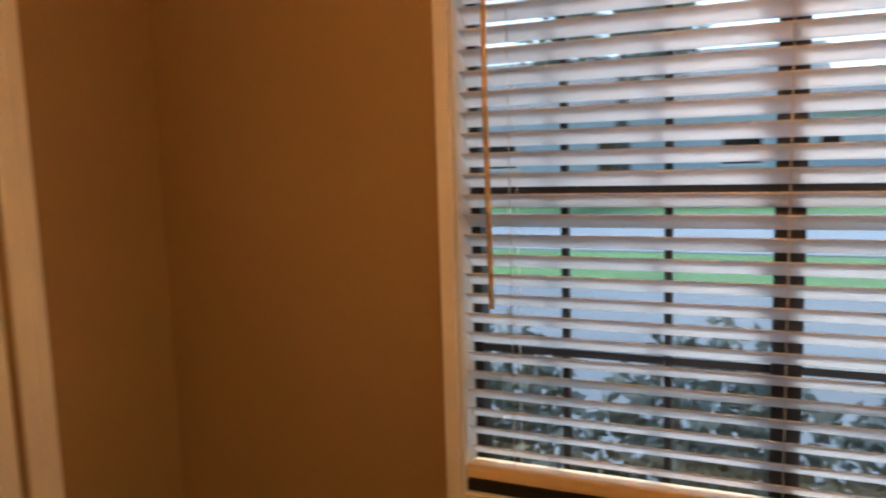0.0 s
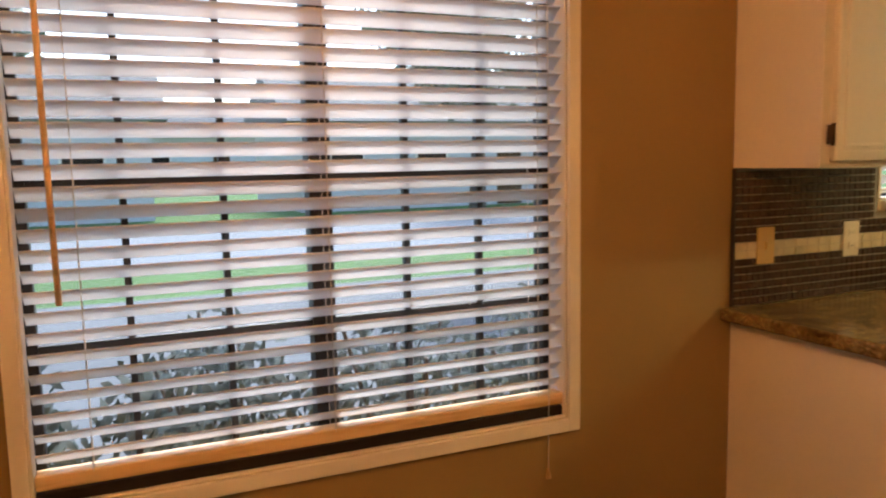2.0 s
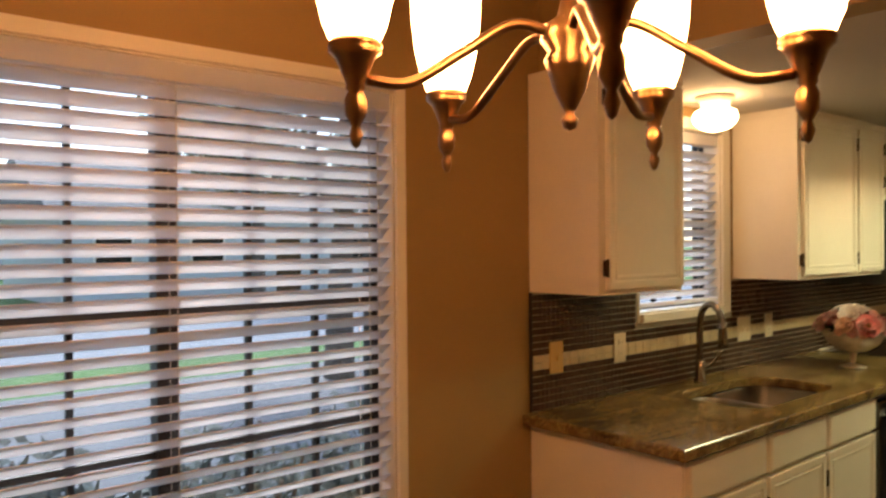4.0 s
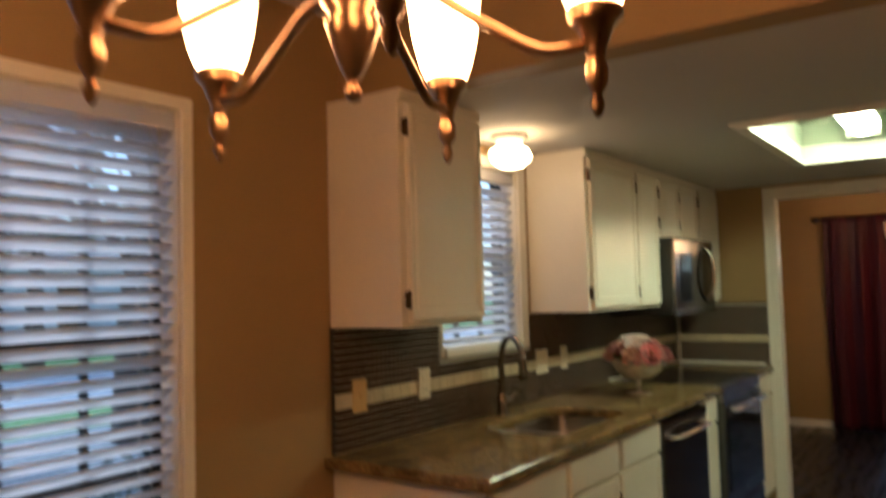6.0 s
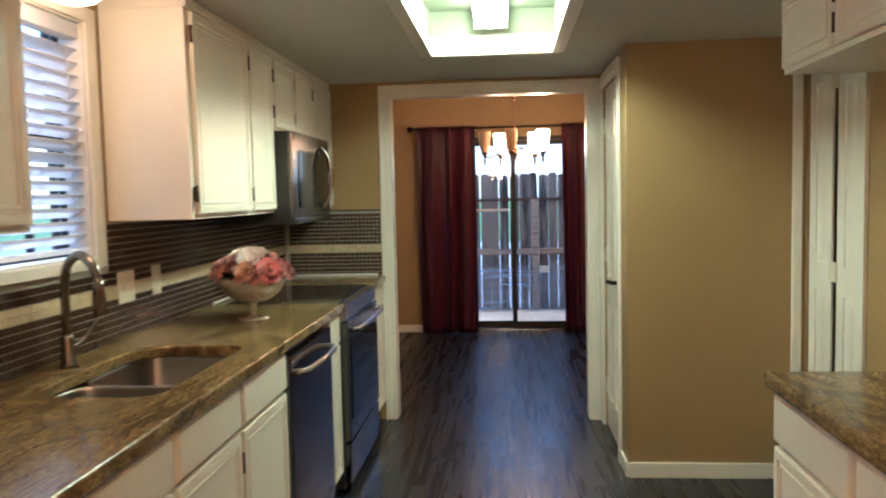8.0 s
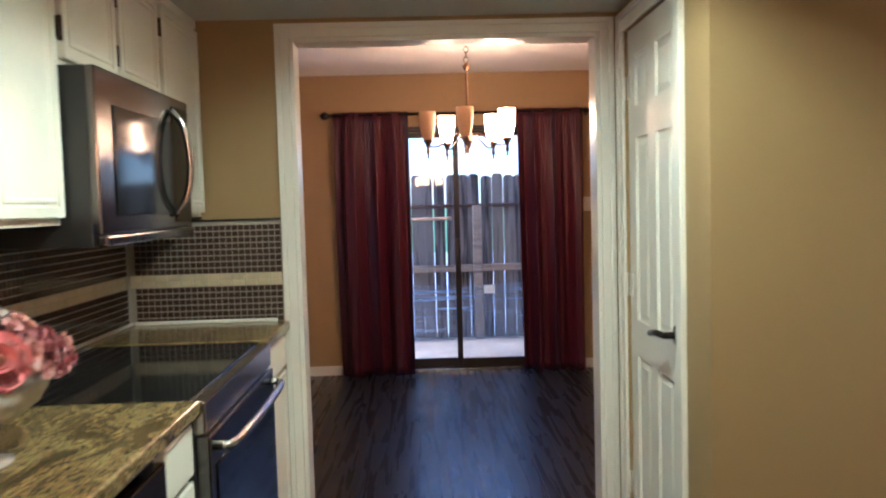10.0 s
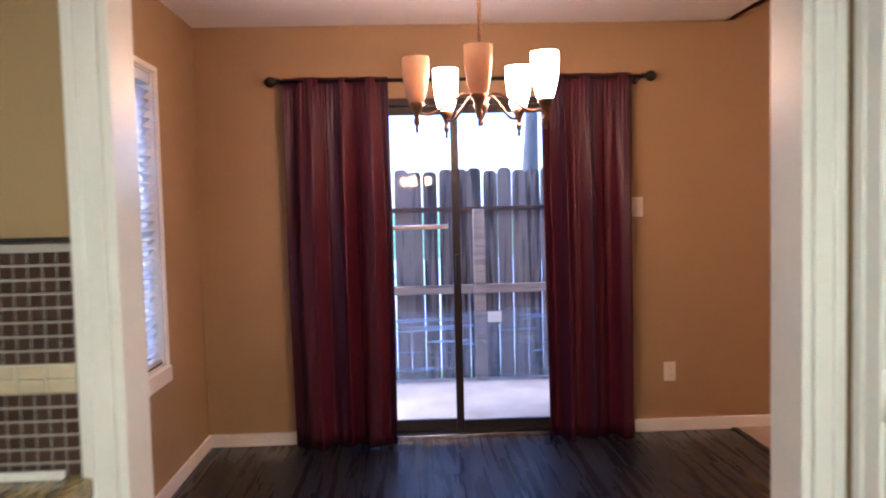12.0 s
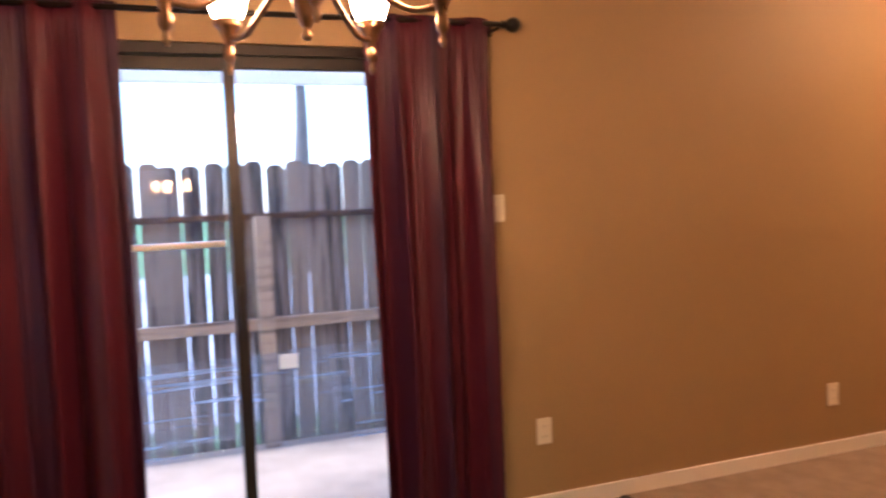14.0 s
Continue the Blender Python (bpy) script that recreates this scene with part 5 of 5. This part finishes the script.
def patio_roof():
    """A low cover that slopes from the house down to its outer beam, with a milky corrugated deck."""
    r = thing("patio_cover", (9.8, 0.5, 2.1), "white patio cover with rafters and milky plastic deck", "patio cover")
    m = plain("milky_plastic", (0.75, 0.79, 0.82), 0.5, vary=0.04, relief=0.0)
    nt = m.node_tree
    mx, tl = nt.nodes.new("ShaderNodeMixShader"), nt.nodes.new("ShaderNodeBsdfTranslucent")
    tl.inputs[0].default_value, mx.inputs[0].default_value = (0.86, 0.90, 0.95, 1), 0.75
    nt.links.new(nt.nodes["Principled BSDF"].outputs[0], mx.inputs[1]), nt.links.new(tl.outputs[0], mx.inputs[2])
    nt.links.new(mx.outputs[0], nt.nodes["Material Output"].inputs[0])
    xa, xb, za, zb = XF + TH + 0.004, 10.22, 2.46, 2.20
    part("beam", block(10.12, -3.9, 2.105, 10.17, 2.5, 2.195, w=0.005), M_TRIM, r)

    def sloped(bm, y0, y1, low, high):
        v = [bm.verts.new(p) for x, z in ((xa, za), (xb, zb)) for p in ((x, y0, z + low), (x, y1, z + low), (x, y1, z + high), (x, y0, z + high))]
        for q in ((0, 1, 2, 3), (7, 6, 5, 4), (0, 4, 5, 1), (1, 5, 6, 2), (2, 6, 7, 3), (3, 7, 4, 0)):
            bm.faces.new([v[i] for i in q])
        return bm
    for k in range(11):
        y = -3.6 + 0.6 * k
        part("rafter", sloped(bmesh.new(), y - 0.019, y + 0.019, 0.0, 0.085), M_TRIM, r)
    deck = bmesh.new()
    n = 180
    rows = [[deck.verts.new((x, -3.95 + 6.45 * i / n, z + 0.100 + 0.008 * math.sin(i * 1.3))) for i in range(n + 1)] for x, z in ((xa, za), (xb, zb))]
    for i in range(n):
        deck.faces.new((rows[0][i], rows[0][i + 1], rows[1][i + 1], rows[1][i])).smooth = True
    part("roof_deck", deck, m, r, "milky corrugated plastic sheets")
    for y in (-3.6, 2.4):
        part("post", block(10.10, y - 0.045, -0.021, 10.19, y + 0.045, 2.104, w=0.006), M_TRIM, r)


patio_roof()


def leaf_cloud(bm, centre, radii, count, size, rnd):
    for _ in range(count):
        d = Vector((rnd.gauss(0, 1), rnd.gauss(0, 1), rnd.gauss(0, 1))).normalized() * (rnd.random() ** 0.45)
        c = Vector(centre) + Vector((d.x * radii[0], d.y * radii[1], d.z * radii[2]))
        a = Vector((rnd.gauss(0, 1), rnd.gauss(0, 1), rnd.gauss(0, 1))).normalized()
        s, t = a.orthogonal().normalized() * size * rnd.uniform(0.5, 1.0), a * size * rnd.uniform(0.9, 1.6)
        bm.faces.new([bm.verts.new(c + v) for v in (-t, s * 0.8, t, -s * 0.8)])


def tree(x, y, h, spread, seed, label, leaves=1500, size=0.16, limbs=9, rise=(0.08, 0.26)):
    rnd = random.Random(seed)
    t = thing("tree", (x, y, ZG - 0.02), label, "tree", group="trees")
    bm = bmesh.new()
    base = Vector((x, y, ZG - 0.1))
    line = [base, base + Vector((0.05, 0.02, h * 0.25)), base + Vector((0.12, -0.06, h * 0.5)), base + Vector((0.05, 0.1, h * 0.8))]
    pts = curve(line, 6)
    tube(bm, pts, 0.1, 10, [0.035 * h * (1 - 0.8 * i / (len(pts) - 1)) for i in range(len(pts))])
    part("trunk", bm, M_BARK, t)
    crown = bmesh.new()
    for k in range(limbs):
        a = rnd.uniform(0, 6.28)
        s = base + Vector((0.08, 0, h * rnd.uniform(0.34, 0.68)))
        e = s + Vector((math.cos(a) * spread * rnd.uniform(0.5, 0.9), math.sin(a) * spread * rnd.uniform(0.5, 0.9), h * rnd.uniform(*rise)))
        pl = curve([s, (s + e) / 2 + Vector((0, 0, 0.12)), e], 5)
        part("limb", tube(bmesh.new(), pl, 0.03, 7, [0.011 * h * (1 - 0.8 * i / (len(pl) - 1)) for i in range(len(pl))]), M_BARK, t)
        for q in (0.55, 0.8, 1.0):
            c = s.lerp(e, q) + Vector((rnd.uniform(-0.3, 0.3), rnd.uniform(-0.3, 0.3), rnd.uniform(-0.1, 0.4)))
            leaf_cloud(crown, c, (spread * 0.28, spread * 0.28, h * 0.085), leaves // 27, size, rnd)
    part("crown", crown, M_LEAF, t)


tree(5.4, 8.6, 6.0, 2.6, 2, "leafy street tree beyond the driveway", 3600, 0.13)
tree(-3.5, 22.5, 7.5, 2.8, 3, "broad leafy tree across the street")
tree(10.5, 21.0, 8.0, 3.0, 4, "tall leafy tree across the street")
tree(26.0, -2.73, 9.5, 0.7, 6, "tall thin tree behind the wooden fence", 900, 0.07, 4, (0.25, 0.4))
tree(24.5, 4.6, 11.0, 0.8, 7, "tall thin tree behind the wooden fence", 1200, 0.07, 4, (0.25, 0.4))
tree(22.0, 2.4, 10.5, 0.8, 9, "tall thin tree behind the wooden fence", 1200, 0.07, 4, (0.25, 0.4))


def bush(x, y, r, h, seed):
    rnd = random.Random(seed)
    b = thing("bush", (x, y, ZG - 0.02), "leafy grey-green shrub below the nook window", "bush", group="shrubs")
    for k in range(7):
        a = rnd.uniform(0, 6.28)
        top = Vector((x + math.cos(a) * r * rnd.uniform(0.3, 0.9), y + math.sin(a) * r * rnd.uniform(0.3, 0.9), ZG + h * rnd.uniform(0.75, 1.05)))
        part("stem", tube(bmesh.new(), curve([(x, y, ZG - 0.03), ((x + top.x) / 2 + 0.04, (y + top.y) / 2, ZG + h * 0.4), top], 5), 0.008, 6), M_BARK, b)
    bm = bmesh.new()
    leaf_cloud(bm, (x, y, ZG + h * 0.55), (r, r, h * 0.5), 1700, 0.028, rnd)
    leaf_cloud(bm, (x, y, ZG + h * 0.3), (r * 1.25, r, h * 0.32), 800, 0.030, rnd)
    part("foliage", bm, M_SHRUB, b)


for i, (bx, by, br, bh) in enumerate(((-0.3, 3.0, 0.42, 0.75), (0.5, 2.95, 0.40, 0.80), (1.25, 3.0, 0.42, 0.72), (2.0, 3.05, 0.45, 0.78), (2.8, 3.0, 0.42, 0.82), (3.6, 3.05, 0.40, 0.75))):
    bush(bx, by, br, bh + 0.24, 20 + i)


def house(x0, x1, y, label, wall_h=2.7, roof_h=1.9, depth=8.0):
    h = thing("house", ((x0 + x1) / 2, y + depth / 2, ZG - 0.02), label, "house", group="houses")
    part("wall", box(bmesh.new(), x0, y, ZG - 0.05, x1, y + depth, wall_h), M_SIDING, h)
    bm = bmesh.new()
    e = 0.5
    a = [bm.verts.new(p) for p in ((x0 - e, y - e, wall_h), (x1 + e, y - e, wall_h), (x1 + e, y + depth + e, wall_h), (x0 - e, y + depth + e, wall_h), (x0 - e, y + depth / 2, wall_h + roof_h), (x1 + e, y + depth / 2, wall_h + roof_h))]
    for q in ((0, 1, 5, 4), (2, 3, 4, 5), (0, 4, 3), (1, 2, 5), (0, 3, 2, 1)):
        bm.faces.new([a[i] for i in q])
    part("roof", bm, M_ROOF, h)
    n = int((x1 - x0) / 3)
    for k in range(n):
        x = x0 + (k + 0.5) * (x1 - x0) / n
        if k == n // 2:
            part("door", block(x - 0.48, y - 0.04, ZG, x + 0.48, y - 0.002, 2.0), M_HINGE, h)
        else:
            w = part("window", block(x - 0.6, y - 0.05, 0.8, x + 0.6, y - 0.002, 2.0), M_TRIM, h)
            part("pane", block(x - 0.53, y - 0.056, 0.87, x + 0.53, y - 0.0505, 1.93, w=0.001), M_BLACKGL, w)


house(-13, 1.5, 24, "low grey house across the street")
house(6, 21, 24.5, "low grey house with dark roof across the street")
house(-2, 12, 48, "distant grey house between the trees", 3.0, 2.4)


# ---- tiles ----
def tile_mesh(w, h, mat, name):
    bm = box(bmesh.new(), -w / 2, -0.0045, -h / 2, w / 2, 0, h / 2)
    bmesh.ops.delete(bm, geom=[f for f in bm.faces if abs(f.calc_center_median().y) < 1e-6], context="FACES")
    top = [e for e in bm.edges if all(v.co.y < -0.004 for v in e.verts)]
    bmesh.ops.bevel(bm, geom=top, offset=0.0012, segments=1, affect="EDGES")
    return meshed(name, bm, mat)


def backsplash():
    g = 0.0246
    s1 = slab_wall("backsplash", "y", YW - 0.0085, YW - 0.0005, 1.972, XD - 0.0005, CT + 0.001, 1.358, [(2.606, 3.338, 1.207, 1.358)], M_GROUT, "dark brown mosaic backsplash with cream accent band")
    tagged(s1, "dark brown mosaic backsplash with cream accent band", "backsplash", kind="structure")
    s2 = single("backsplash", box(bmesh.new(), XD - 0.0085, 1.372, CT + 0.001, XD - 0.0005, YW - 0.009, 1.343), M_GROUT, "dark brown mosaic backsplash beside the opening", "backsplash", "structure")
    m_dark, m_acc = tile_mesh(g - 0.0034, g - 0.0050, M_TILE, "tile"), tile_mesh(0.048, 0.0238, M_ACCENT, "accent_tile")
    m_main = tile_mesh(g - 0.0026, g - 0.0038, M_TILE, "tile")
    rows = []
    z = CT + 0.0015
    while z + g < 1.36:
        band = 1.085 < z + g / 2 < 1.126
        rows.append((z + g / 2, band))
        z += g + (0.0005 if band else 0)
    many = {False: bmesh.new(), True: bmesh.new()}

    def stamp(bm, x, zz, w, h):
        a = [bm.verts.new((x + sx * w / 2, YW - 0.0086, zz + sz * h / 2)) for sx, sz in ((-1, -1), (1, -1), (1, 1), (-1, 1))]
        b = [bm.verts.new((x + sx * (w / 2 - 0.0012), YW - 0.0130, zz + sz * (h / 2 - 0.0012))) for sx, sz in ((-1, -1), (1, -1), (1, 1), (-1, 1))]
        bm.faces.new(b)
        for i in range(4):
            bm.faces.new((a[i], a[(i + 1) % 4], b[(i + 1) % 4], b[i]))
    for zz, band in rows:
        step = 0.051 if band else g
        x = 1.974 + step / 2
        while x + step / 2 < XD - 0.012:
            clear = 2.591 < x < 3.353 and zz > 1.192
            if not clear:
                if 2.0 < x < 2.44:
                    o = new("accent_tile" if band else "tile", m_acc if band else m_main)
                    o.parent = s1
                    o.matrix_basis = pose(x, YW - 0.0086, zz)
                else:
                    stamp(many[band], x, zz, 0.048 if band else g - 0.0026, 0.0240 if band else g - 0.0038)
            x += step
    for band, bm in many.items():
        ob = single("tiles" if not band else "accent_tiles", bm, M_ACCENT if band else M_TILE, "", "", "stuff")
        ob.parent = s1
        if "category" in ob:
            del ob["category"]
    for zz, band in rows:
        if zz > 1.335:
            continue
        step = 0.051 if band else g
        y = 1.374 + step / 2
        while y + step / 2 < YW - 0.012:
            o = new("accent_tile" if band else "tile", m_acc if band else m_dark)
            o.parent = s2
            o.matrix_basis = pose(XD - 0.0086, y, zz, 0, 0, -90)
            y += step
    single("trim_tile_cap", block(XD - 0.016, 1.372, 1.343, XD - 0.0005, 1.985, 1.351, w=0.001), M_DARK, "thin dark metal edge above the tiles", "trim", "structure")
    single("trim_tile_end", block(1.966, YW - 0.015, CT + 0.001, 1.9715, YW - 0.0005, 1.36, w=0.001), M_DARK, "thin dark metal edge ending the tiles", "trim", "structure")


backsplash()


def planks():
    floor_ob = bpy.data.objects["floor"]
    rnd = random.Random(4)
    w, length = 0.152, 1.22
    cache = {}

    def piece(l):
        key = round(l, 3)
        if key not in cache:
            bm = box(bmesh.new(), 0, 0, -0.006, l - 0.0005, w - 0.0005, 0)
            top = [e for e in bm.edges if all(v.co.z > -0.001 for v in e.verts)]
            bmesh.ops.bevel(bm, geom=top, offset=0.0003, segments=1, affect="EDGES")
            cache[key] = meshed("plank", bm, M_PLANK)
        return cache[key]
    y = YC + 0.016
    k = 0
    while y < YW - 0.01:
        x = XN + 0.001 - (k * 0.41) % length
        while x < XF - 0.001:
            a, b = max(x, XN + 0.001), min(x + length, XF - 0.001)
            if b - a > 0.02:
                o = new("plank", piece(b - a))
                o.parent = floor_ob
                o.matrix_basis = pose(a, y, 0)
            x += length
        y += w
        k += 1


planks()
